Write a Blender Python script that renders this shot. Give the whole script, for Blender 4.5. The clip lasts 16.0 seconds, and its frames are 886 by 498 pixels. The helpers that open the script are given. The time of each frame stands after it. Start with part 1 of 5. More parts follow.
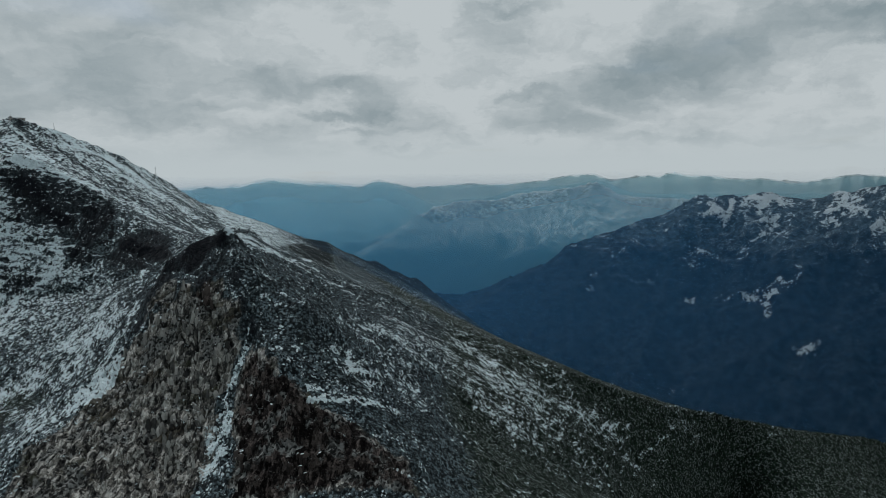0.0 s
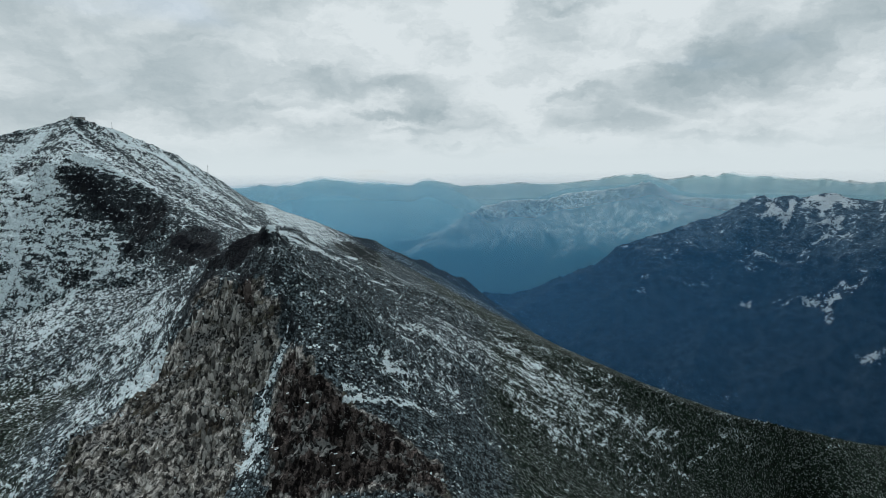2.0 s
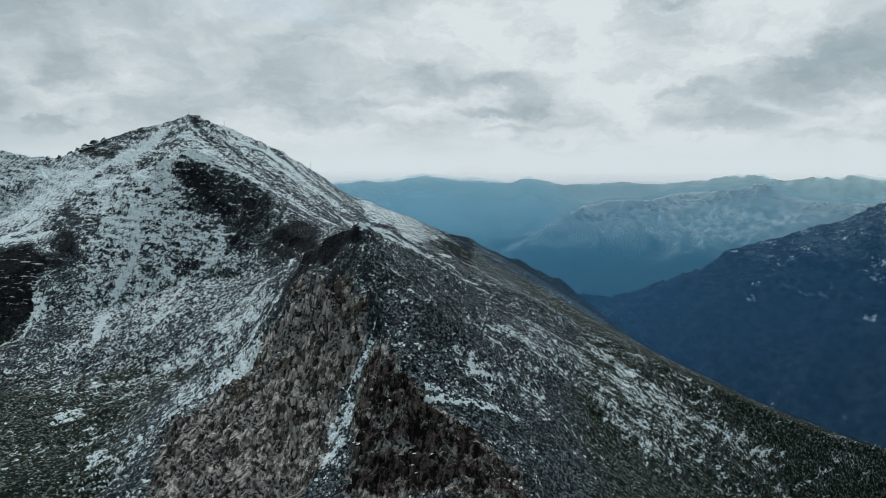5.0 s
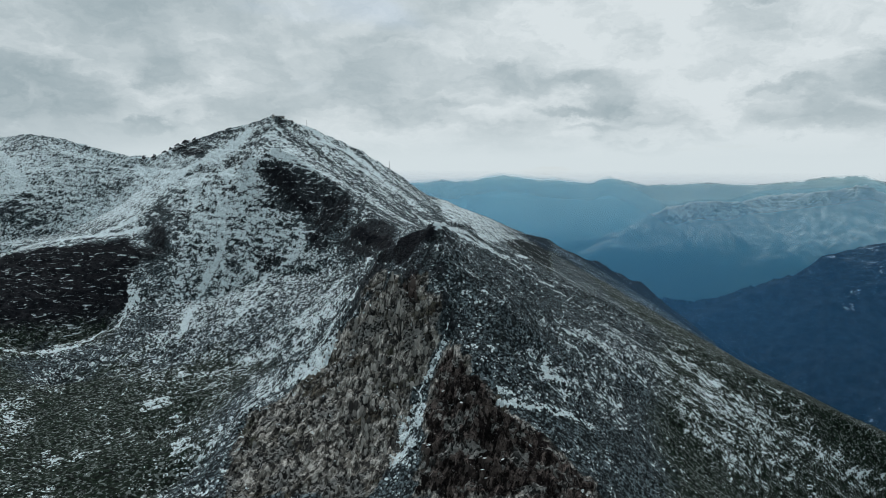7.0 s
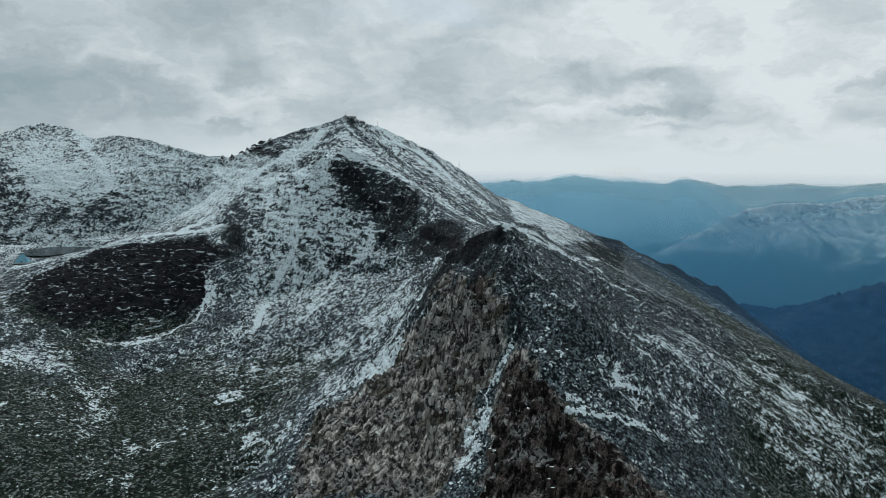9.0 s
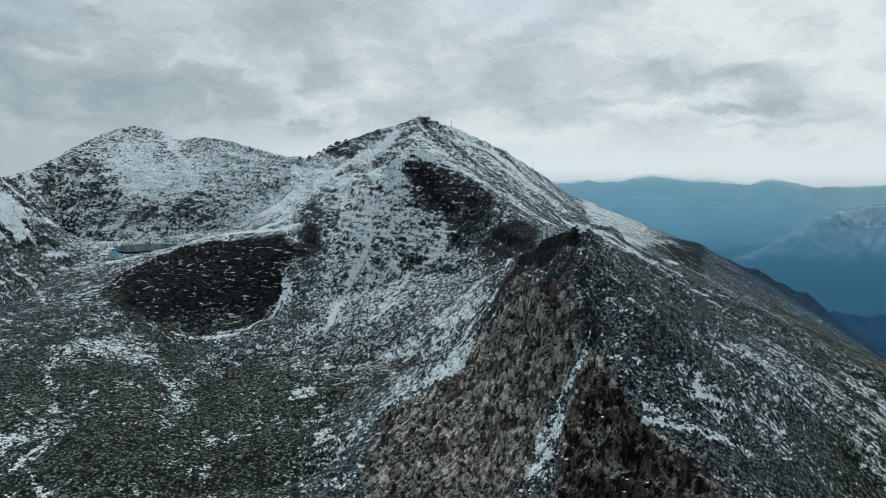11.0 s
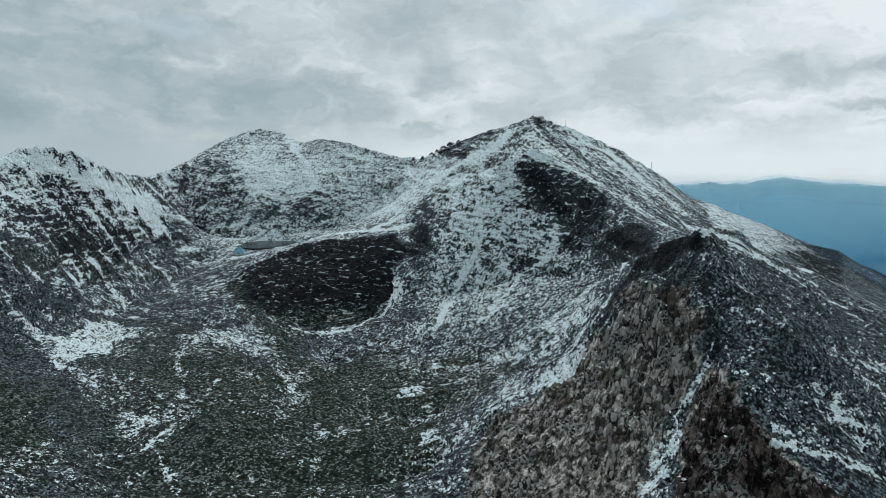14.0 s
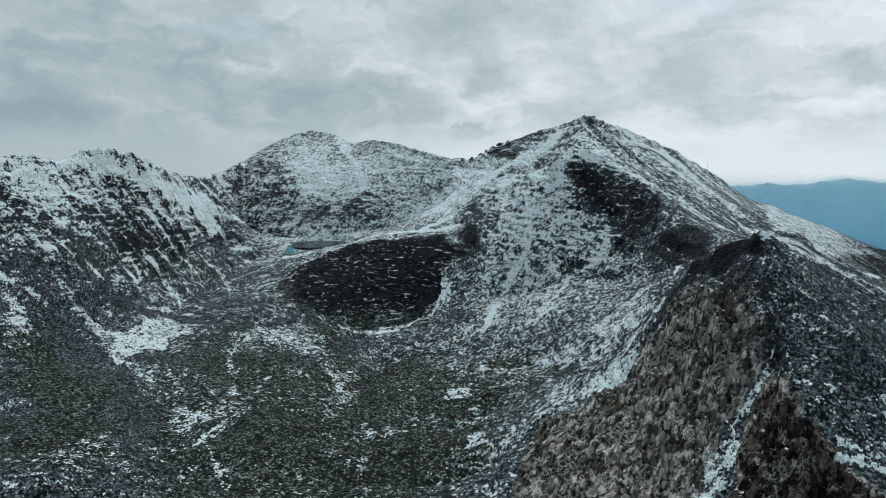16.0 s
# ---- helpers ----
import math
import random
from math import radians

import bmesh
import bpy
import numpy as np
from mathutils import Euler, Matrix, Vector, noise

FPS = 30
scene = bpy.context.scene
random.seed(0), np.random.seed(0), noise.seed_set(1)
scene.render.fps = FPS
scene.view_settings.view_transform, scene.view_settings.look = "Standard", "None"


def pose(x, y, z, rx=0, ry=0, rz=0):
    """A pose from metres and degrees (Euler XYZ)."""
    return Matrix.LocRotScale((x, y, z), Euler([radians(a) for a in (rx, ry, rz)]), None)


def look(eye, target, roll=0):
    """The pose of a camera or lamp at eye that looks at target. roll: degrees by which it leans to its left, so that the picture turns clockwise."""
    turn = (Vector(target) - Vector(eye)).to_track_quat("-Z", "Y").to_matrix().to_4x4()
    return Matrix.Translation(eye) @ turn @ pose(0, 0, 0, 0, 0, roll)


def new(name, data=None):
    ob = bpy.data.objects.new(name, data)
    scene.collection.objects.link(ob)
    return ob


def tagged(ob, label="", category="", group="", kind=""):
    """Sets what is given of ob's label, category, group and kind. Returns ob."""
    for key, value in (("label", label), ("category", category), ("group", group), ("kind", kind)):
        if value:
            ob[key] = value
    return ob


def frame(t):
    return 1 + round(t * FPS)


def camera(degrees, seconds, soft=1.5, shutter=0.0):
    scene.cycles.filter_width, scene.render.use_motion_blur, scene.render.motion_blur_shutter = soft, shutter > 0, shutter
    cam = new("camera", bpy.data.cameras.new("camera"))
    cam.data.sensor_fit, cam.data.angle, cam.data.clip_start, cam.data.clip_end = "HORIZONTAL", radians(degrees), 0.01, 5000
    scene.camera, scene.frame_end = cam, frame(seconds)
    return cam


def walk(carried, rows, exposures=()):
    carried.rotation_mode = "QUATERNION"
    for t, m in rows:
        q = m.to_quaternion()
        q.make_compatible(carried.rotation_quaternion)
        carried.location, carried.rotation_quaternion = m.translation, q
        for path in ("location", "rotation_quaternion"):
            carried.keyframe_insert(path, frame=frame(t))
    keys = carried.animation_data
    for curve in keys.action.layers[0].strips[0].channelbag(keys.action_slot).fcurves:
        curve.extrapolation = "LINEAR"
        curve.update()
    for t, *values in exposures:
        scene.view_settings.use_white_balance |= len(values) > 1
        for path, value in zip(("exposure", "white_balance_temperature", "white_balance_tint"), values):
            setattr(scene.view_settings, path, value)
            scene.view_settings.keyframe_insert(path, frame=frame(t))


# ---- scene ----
# camera: a drone that drifts forward and turns to its left
FLIGHT = [  # seconds, x, y, z, heading, tilt, lean
    (0.0, -13.9, -19.5, 298.2, 6.20, -6.34, -0.73),
    (0.5, -12.0, -18.3, 298.3, 5.42, -6.36, -0.75),
    (1.0, -10.1, -16.9, 298.2, 4.34, -6.35, -0.69),
    (1.5, -8.5, -15.3, 298.4, 3.20, -6.38, -0.57),
    (2.0, -6.8, -13.9, 298.4, 1.97, -6.40, -0.52),
    (2.5, -5.1, -12.8, 298.7, 0.54, -6.43, -0.40),
    (3.0, -3.6, -12.1, 299.2, -0.92, -6.48, -0.29),
    (3.5, -2.2, -11.5, 299.5, -2.27, -6.50, -0.16),
    (4.0, -1.3, -10.8, 299.7, -3.55, -6.52, -0.03),
    (6.5, 1.0, -4.6, 300.5, -11.33, -6.67, 0.37),
    (7.0, 0.9, -3.0, 300.2, -13.01, -6.67, 0.39),
    (7.5, 0.7, -1.4, 300.3, -14.63, -6.70, 0.42),
    (8.0, 0.5, 0.1, 300.3, -16.07, -6.70, 0.44),
    (8.5, 0.2, 1.6, 300.3, -17.45, -6.71, 0.48),
    (9.0, -0.1, 3.0, 300.2, -18.88, -6.71, 0.45),
    (11.5, -2.8, 9.6, 299.9, -26.67, -6.72, 0.45),
    (12.0, -3.4, 10.9, 299.6, -28.35, -6.71, 0.44),
    (12.5, -4.1, 12.3, 299.5, -30.03, -6.72, 0.41),
    (13.0, -4.4, 13.5, 299.6, -31.68, -6.73, 0.43),
    (13.5, -5.0, 14.5, 299.5, -33.15, -6.71, 0.43),
    (14.0, -5.5, 15.5, 299.5, -34.44, -6.71, 0.42),
    (14.5, -6.1, 16.3, 299.5, -35.57, -6.71, 0.39),
    (15.0, -6.8, 17.1, 299.6, -36.71, -6.71, 0.39),
    (15.5, -7.3, 18.0, 299.5, -37.71, -6.70, 0.36),
    (16.0, -7.7, 18.8, 299.2, -38.57, -6.67, 0.38),
]


def aim(x, y, z, heading, tilt, lean):
    a, e = radians(heading), radians(tilt)
    return look((x, y, z), (x + math.sin(a) * math.cos(e), y + math.cos(a) * math.cos(e), z + math.sin(e)), lean)


cam = camera(66.36, 16.0, 0.4)
walk(cam, [(t, aim(*row)) for t, *row in FLIGHT],
     [(0.0, -0.58, 6100, 9), (0.5, -0.15, 6100, 9), (1.0, -0.10, 6100, 9), (7.5, -0.13, 6100, 9), (12.5, 0.0, 6100, 9), (16.0, 0.04, 6100, 9)])

# ---- sky: a broken overcast over a Nishita sky, one veiled sun ----
SUN_AZ, SUN_EL = -40.0, 48.0
world = bpy.data.worlds.new("sky")
scene.world = world
world.use_nodes = True


class Nodes:
    """Short hand for node trees."""

    def __init__(self, tree):
        self.tree = tree
        tree.nodes.clear()

    def add(self, kind, **props):
        n = self.tree.nodes.new(kind)
        for key, value in props.items():
            if key == "operation":
                n.operation = value
            elif key == "data_type":
                n.data_type = value
            elif key == "blend_type":
                n.blend_type = value
            elif key == "sky_type":
                n.sky_type = value
            elif key == "feature":
                n.feature = value
            elif key == "attribute_name":
                n.attribute_name = value
            elif key == "interpolation_type":
                n.interpolation_type = value
        return n

    def set(self, socket, value):
        if isinstance(value, bpy.types.NodeSocket):
            self.tree.links.new(value, socket)
        else:
            socket.default_value = value

    def math(self, op, a, b=0.0, c=0.0, clamp=False):
        n = self.add("ShaderNodeMath", operation=op)
        n.use_clamp = clamp
        for s, v in zip(n.inputs, (a, b, c)):
            self.set(s, v)
        return n.outputs[0]

    def vmath(self, op, a, b=(0, 0, 0)):
        n = self.add("ShaderNodeVectorMath", operation=op)
        self.set(n.inputs[0], a)
        self.set(n.inputs[1], b)
        return n.outputs["Value" if op in ("LENGTH", "DOT_PRODUCT", "DISTANCE") else "Vector"]

    def ramp(self, v, lo, hi, a=0.0, b=1.0):
        n = self.add("ShaderNodeMapRange", interpolation_type="SMOOTHSTEP")
        for s, q in zip(n.inputs, (v, lo, hi, a, b)):
            self.set(s, q)
        return n.outputs[0]

    def mix(self, f, a, b):
        n = self.add("ShaderNodeMix", data_type="RGBA")
        self.set(n.inputs[0], f)
        self.set(n.inputs[6], a if isinstance(a, bpy.types.NodeSocket) else (*a, 1))
        self.set(n.inputs[7], b if isinstance(b, bpy.types.NodeSocket) else (*b, 1))
        return n.outputs[2]

    def noise(self, vec, scale, detail=4.0, rough=0.55, distort=0.0, colour=False):
        n = self.add("ShaderNodeTexNoise")
        self.set(n.inputs["Vector"], vec)
        self.set(n.inputs["Scale"], scale)
        self.set(n.inputs["Detail"], detail)
        self.set(n.inputs["Roughness"], rough)
        self.set(n.inputs["Distortion"], distort)
        return n.outputs["Color" if colour else "Fac"]

    def stones(self, vec, scale):
        """Distance from a stone's middle, and its random tint."""
        n = self.add("ShaderNodeTexVoronoi", feature="F1")
        self.set(n.inputs["Vector"], vec)
        self.set(n.inputs["Scale"], scale)
        return n.outputs["Distance"], n.outputs["Color"]

    def split(self, vec):
        n = self.add("ShaderNodeSeparateXYZ")
        self.set(n.inputs[0], vec)
        return n.outputs

    def join(self, x, y, z):
        n = self.add("ShaderNodeCombineXYZ")
        for s, v in zip(n.inputs, (x, y, z)):
            self.set(s, v)
        return n.outputs[0]


# grey undersides of clouds: heading, height, half widths (degrees), darkness
CLOUDS_EAST = [(-18.9, 10.2, 4.3, 1.8, 0.50), (-15.8, 8.3, 5.8, 1.6, 0.60), (-6.8, 7.3, 6.2, 1.8, 0.80), (0.6, 7.1, 4.3, 1.4,
    0.60), (-10.8, 5.4, 3.4, 0.7, 0.70), (-17.2, 4.3, 5.8, 1.1, 0.60), (-3.2, 4.8, 3.4, 0.6, 0.70), (0.5, 5.0, 3.4, 1.0, 0.50),
    (-0.4, 3.2, 2.9, 0.5, 0.40), (3.3, 1.9, 4.3, 0.4, 0.60), (22.4, 7.6, 5.8, 2.5, 1.00), (28.4, 8.8, 5.8, 2.3, 0.70), (33.9, 9.9,
    5.8, 2.3, 0.70), (36.6, 10.7, 4.8, 1.8, 0.90), (15.4, 3.7, 4.8, 1.1, 0.70), (12.7, 6.2, 3.8, 0.5, 0.50)]
CLOUDS_WEST = [(22.1, 2.4, 4.8, 0.5, 0.50), (27.1, 2.4, 1.9, 0.6, 0.50), (31.4, 2.3, 2.4, 0.5, 0.40), (36.4, 1.5, 2.9, 0.4, 0.60),
    (13.6, 13.4, 6.2, 0.7, 0.50), (-26.2, 5.8, 7.2, 4.1, 0.30), (-47.8, 5.7, 5.8, 3.6, 0.50), (-40.8, 4.6, 2.9, 1.1, 0.50),
    (-36.6, 2.9, 2.9, 0.5, 0.75), (-35.2, 7.3, 2.4, 1.6, 0.35), (-67.3, 9.1, 4.3, 2.7, 0.50), (-60.1, 8.8, 7.2, 0.9, 0.40),
    (-45.4, 4.1, 2.0, 1.3, 0.40), (-68.0, 3.1, 6.2, 1.1, 0.50), (-70.7, 4.2, 7.2, 1.4, 0.40)]


def make_world():
    k = Nodes(world.node_tree)
    sky = k.add("ShaderNodeTexSky", sky_type="NISHITA")
    sky.sun_disc = False
    sky.sun_elevation, sky.sun_rotation = radians(SUN_EL), radians(SUN_AZ)
    d = k.add("ShaderNodeTexCoord").outputs["Generated"]
    x, y, z = k.split(d)
    heading = k.math("MULTIPLY", k.math("ARCTAN2", x, y), 57.2958)
    height = k.math("MULTIPLY", k.math("ARCSINE", z), 57.2958)
    at = k.join(heading, height, 0.0)
    zz = k.math("ADD", k.math("MAXIMUM", z, 0.0), 0.16)
    flat = k.join(k.math("DIVIDE", x, zz), k.math("DIVIDE", y, zz), k.math("MULTIPLY", z, 1.5))
    warp = k.vmath("SUBTRACT", k.noise(k.vmath("MULTIPLY", at, (0.20, 0.33, 0)), 1.0, 7.0, 0.62, colour=True), (0.5, 0.5, 0.5))
    at = k.vmath("ADD", at, k.vmath("MULTIPLY", warp, (9.0, 5.5, 0)))
    dark = 0.0
    for a, e, w, h, depth in CLOUDS_EAST + CLOUDS_WEST:
        off = k.vmath("LENGTH", k.vmath("MULTIPLY", k.vmath("SUBTRACT", at, (a, e, 0)), (1 / w, 1 / h, 0)))
        dark = k.math("ADD", dark, k.ramp(off, 0.15, 1.35, depth * 0.75, 0.0))
    big = k.noise(k.vmath("ADD", flat, (3.1, 1.7, 0)), 0.8, 7.0, 0.5, 0.25)
    fine = k.noise(k.vmath("MULTIPLY", at, (0.15, 0.28, 0)), 1.0, 7.0, 0.58)
    dark = k.math("ADD", dark, k.ramp(big, 0.40, 0.72, 0.0, 0.36))
    dark = k.math("ADD", dark, k.ramp(fine, 0.35, 0.7, -0.1, 0.24))
    dark = k.math("ADD", dark, k.ramp(heading, -18.0, -66.0, 0.0, 0.92))
    puffs = k.noise(k.vmath("MULTIPLY", at, (0.12, 0.27, 0)), 1.0, 8.0, 0.54, 0.3)
    edge = k.math("MULTIPLY", k.math("SUBTRACT", puffs, 0.5), k.math("ADD", 0.5, k.math("MULTIPLY", dark, 1.4)))
    dark = k.math("ADD", dark, k.math("MULTIPLY", edge, 1.8))
    dark = k.math("SUBTRACT", 1.0, k.math("POWER", 2.718, k.math("MULTIPLY", dark, -1.15)), clamp=True)
    cloud = k.mix(dark, (0.785, 0.82, 0.80), (0.25, 0.33, 0.352))
    low = k.ramp(height, 0.5, 4.5)
    cloud = k.mix(low, k.mix(k.ramp(heading, -30.0, -62.0), (0.74, 0.79, 0.775), (0.44, 0.50, 0.515)), cloud)
    blue = k.vmath("SCALE", sky.outputs[0])
    blue.node.inputs["Scale"].default_value = 0.1
    thin = k.ramp(k.noise(flat, 1.1, 4.0, 0.5), 0.62, 0.78, 0.0, 0.22)
    colour = k.mix(thin, cloud, blue)
    bg = k.add("ShaderNodeBackground")
    k.set(bg.inputs[0], colour)
    bg.inputs[1].default_value = 1.0
    out = k.add("ShaderNodeOutputWorld")
    k.set(out.inputs[0], bg.outputs[0])


make_world()
sun = new("sun", bpy.data.lights.new("sun", "SUN"))
sun.data.energy, sun.data.angle, sun.data.color = 2.3, radians(10), (1.0, 0.97, 0.93)
a, e = radians(SUN_AZ), radians(SUN_EL)
sun.matrix_world = look((3000 * math.sin(a), 3000 * math.cos(a), 2500), (0, 0, 2500 - 3000 * math.tan(e)))


# ---- materials ----
def material(name):
    m = bpy.data.materials.new(name)
    m.use_nodes = True
    return m, Nodes(m.node_tree)


def finish(k, colour, rough, bump=None, strength=0.5, distance=1.0):
    b = k.add("ShaderNodeBsdfPrincipled")
    k.set(b.inputs["Base Color"], colour if isinstance(colour, bpy.types.NodeSocket) else (*colour, 1))
    k.set(b.inputs["Roughness"], rough)
    b.inputs["Specular IOR Level"].default_value = 0.06
    if bump is not None:
        n = k.add("ShaderNodeBump")
        n.inputs["Strength"].default_value, n.inputs["Distance"].default_value = strength, distance
        k.set(n.inputs["Height"], bump)
        k.set(b.inputs["Normal"], n.outputs[0])
    out = k.add("ShaderNodeOutputMaterial")
    k.set(out.inputs[0], b.outputs[0])
    return b


def mountain_material():
    """Snow-dusted scree, crag and thin alpine turf, by the cover that lies on the land."""
    m, k = material("alpine_ground")
    p = k.add("ShaderNodeTexCoord").outputs["Object"]
    cover = k.add("ShaderNodeAttribute", attribute_name="cover")
    snow, turf, crag = k.split(cover.outputs["Vector"])
    brown = cover.outputs["Alpha"]
    x, y, z = k.split(p)
    n1 = k.noise(p, 0.02, 5.0, 0.6)
    n2 = k.noise(p, 0.22, 6.0, 0.7)
    n3 = k.noise(p, 0.30, 6.0, 0.74)
    mid = k.noise(p, 0.16, 4.0, 0.7)
    ribs = k.noise(k.vmath("MULTIPLY", p, (1.0, 0.26, 0.26)), 0.42, 7.0, 0.72, 0.6)
    beds = k.noise(k.vmath("MULTIPLY", p, (0.6, 0.6, 1.4)), 0.22, 7.0, 0.68, 0.7)
    crumbs = k.noise(k.vmath("MULTIPLY", p, (1.0, 1.0, 1.25)), 0.30, 6.0, 0.76, 0.4)
    shelf = k.noise(k.vmath("MULTIPLY", p, (0.14, 0.14, 1.0)), 0.40, 6.0, 0.66, 1.1)
    # broken stones: blocks, and rubble between them
    bent = k.vmath("ADD", p, k.vmath("MULTIPLY", k.vmath("SUBTRACT", k.noise(p, 0.6, 2.0, 0.5, colour=True), (0.5, 0.5, 0.5)), (1.2, 1.2, 1.2)))
    block_far, block_tint = k.stones(bent, 0.25)
    stone_far, stone_tint = k.stones(bent, 0.62)
    b1, b2, _ = k.split(block_tint)
    s1, s2, s3 = k.split(stone_tint)
    gaps = k.ramp(stone_far, 0.46, 0.72)
    tone = k.math("ADD", k.math("MULTIPLY", s1, 0.75), k.math("MULTIPLY", b1, 0.25))
    tone = k.math("ADD", tone, k.math("MULTIPLY", k.math("SUBTRACT", k.noise(p, 2.2, 3.0, 0.7), 0.5), 0.35))
    scree = k.mix(k.ramp(tone, 0.34, 0.68), (0.007, 0.010, 0.013), (0.175, 0.230, 0.255))
    scree = k.mix(k.ramp(s3, 0.90, 0.94), scree, (0.26, 0.32, 0.33))
    scree = k.mix(k.ramp(n1, 0.35, 0.7, 0.0, 0.45), scree, (0.060, 0.078, 0.084))
    scree = k.mix(k.ramp(mid, 0.42, 0.56, 0.55, 0.0), scree, (0.020, 0.026, 0.029))
    # gaps between stones go near black, their shade put into the colour
    scree = k.mix(k.math("MULTIPLY", gaps, 0.85), scree, (0.006, 0.007, 0.008))
    rock = k.mix(k.ramp(ribs, 0.40, 0.66), (0.006, 0.007, 0.009), (0.034, 0.040, 0.046))
    rock = k.mix(k.ramp(crumbs, 0.56, 0.66, 0.0, 0.8), rock, (0.065, 0.078, 0.086))
    rock = k.mix(k.ramp(crag, 0.82, 1.0, 0.0, 0.75), rock, (0.006, 0.007, 0.010))
    green = k.mix(k.ramp(n3, 0.38, 0.62), (0.004, 0.0068, 0.005), (0.024, 0.038, 0.027))
    green = k.mix(k.ramp(s3, 0.74, 0.80), green, (0.15, 0.175, 0.168))
    # dark pockets: small shadows in the turf, painted into its green
    green = k.mix(k.ramp(mid, 0.38, 0.50, 0.7, 0.0), green, (0.004, 0.005, 0.005))
    green = k.mix(k.ramp(turf, 0.82, 1.0), green, k.mix(k.ramp(n3, 0.42, 0.6), (0.004, 0.007, 0.008), (0.018, 0.026, 0.028)))
    # the tan crag of the spur: upright pillars, dark cracks, ledges with rusty turf
    leaning = k.vmath("ADD", k.vmath("MULTIPLY", p, (1.0, 0.45, 0.30)), k.vmath("MULTIPLY", k.vmath("SUBTRACT", k.noise(p, 0.22, 5.0, 0.7, colour=True), (0.5, 0.5, 0.5)), (7.0, 4.0, 3.0)))
    slab_far, slab_tint = k.stones(leaning, 0.36)
    chip_far, chip_tint = k.stones(leaning, 0.9)
    slab_tone = k.math("ADD", k.math("MULTIPLY", k.split(slab_tint)[0], 0.55), k.math("MULTIPLY", k.split(chip_tint)[0], 0.45))
    slab_tone = k.math("ADD", slab_tone, k.math("MULTIPLY", k.math("SUBTRACT", n2, 0.5), 0.8))
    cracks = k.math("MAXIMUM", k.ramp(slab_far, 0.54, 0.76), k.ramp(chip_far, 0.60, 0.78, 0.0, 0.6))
    face = k.mix(k.ramp(slab_tone, 0.22, 0.48), (0.034, 0.035, 0.035), (0.218, 0.210, 0.188))
    face = k.mix(k.ramp(slab_tone, 0.52, 0.70), face, (0.50, 0.494, 0.462))
    tilt = k.math("ADD", z, k.math("MULTIPLY", x, -0.35))
    sward = k.noise(k.join(k.math("MULTIPLY", x, 0.025), k.math("MULTIPLY", y, 0.025), k.math("MULTIPLY", tilt, 0.075)), 1.0, 5.0, 0.62, 0.4)
    sward_tint = k.mix(k.ramp(n1, 0.45, 0.6), (0.066, 0.070, 0.046), (0.100, 0.080, 0.056))
    sward_tint = k.mix(k.ramp(n3, 0.40, 0.60), (0.020, 0.019, 0.015), sward_tint)
    face = k.mix(k.ramp(sward, 0.52, 0.58, 0.0, 0.8), face, sward_tint)
    # cracks and hollows: the shade inside them is mixed in as near black
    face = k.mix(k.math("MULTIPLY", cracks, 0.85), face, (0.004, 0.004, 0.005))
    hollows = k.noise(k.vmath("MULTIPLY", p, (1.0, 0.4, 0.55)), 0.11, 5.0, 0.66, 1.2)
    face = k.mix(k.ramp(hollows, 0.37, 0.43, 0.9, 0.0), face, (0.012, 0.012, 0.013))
    rubble = k.mix(k.ramp(tone, 0.3, 0.75), (0.020, 0.021, 0.021), (0.24, 0.245, 0.235))
    face = k.mix(k.ramp(k.noise(p, 0.055, 5.0, 0.65), 0.53, 0.58), face, rubble)
    # reddish-brown crag right of the gully, its shaded side painted darker
    shaded_crag = k.mix(k.ramp(slab_tone, 0.35, 0.75), (0.010, 0.008, 0.008), (0.110, 0.092, 0.084))
    shaded_crag = k.mix(k.math("MULTIPLY", cracks, 0.9), shaded_crag, (0.003, 0.003, 0.003))
    shaded_crag = k.mix(k.ramp(k.noise(p, 0.07, 5.0, 0.65), 0.51, 0.57), shaded_crag, rubble)
    shaded_crag = k.mix(k.ramp(crumbs, 0.60, 0.66), shaded_crag, (0.20, 0.185, 0.175))
    face = k.mix(k.ramp(k.math("ADD", crag, k.math("MULTIPLY", k.math("SUBTRACT", mid, 0.5), 0.9)), 0.62, 0.85), face, shaded_crag)
    base = k.mix(k.ramp(crag, 0.3, 0.7), scree, rock)
    wobble = k.math("MULTIPLY", k.math("SUBTRACT", n2, 0.5), 1.0)
    base = k.mix(k.ramp(k.math("ADD", turf, wobble), 0.35, 0.75), base, green)
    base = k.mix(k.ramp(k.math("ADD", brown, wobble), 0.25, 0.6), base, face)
    lift = k.math("ADD", k.math("MULTIPLY", k.math("SUBTRACT", n3, 0.5), 1.9), k.math("MULTIPLY", k.math("SUBTRACT", mid, 0.5), 1.7))
    lift = k.math("ADD", lift, k.math("MULTIPLY", k.math("SUBTRACT", s2, 0.5), 0.75))
    lift = k.math("ADD", lift, k.math("MULTIPLY", k.math("SUBTRACT", b2, 0.5), 0.55))
    lift = k.math("SUBTRACT", lift, k.math("MULTIPLY", gaps, 0.22))
    wall_lift = k.math("ADD", k.math("MULTIPLY", k.math("SUBTRACT", beds, 0.5), 1.9), k.math("MULTIPLY", k.math("SUBTRACT", crumbs, 0.5), 2.9))
    on_wall = k.ramp(crag, 0.12, 0.45)
    lift = k.math("ADD", k.math("MULTIPLY", lift, k.math("SUBTRACT", 1.0, on_wall)), k.math("MULTIPLY", wall_lift, on_wall))
    white = k.ramp(k.math("ADD", snow, lift), 0.50, 0.545)
    # thin snow on the shelves of the dark cirque cliffs
    lines = k.math("MULTIPLY", k.ramp(shelf, 0.59, 0.615), k.ramp(crag, 0.5, 0.85))
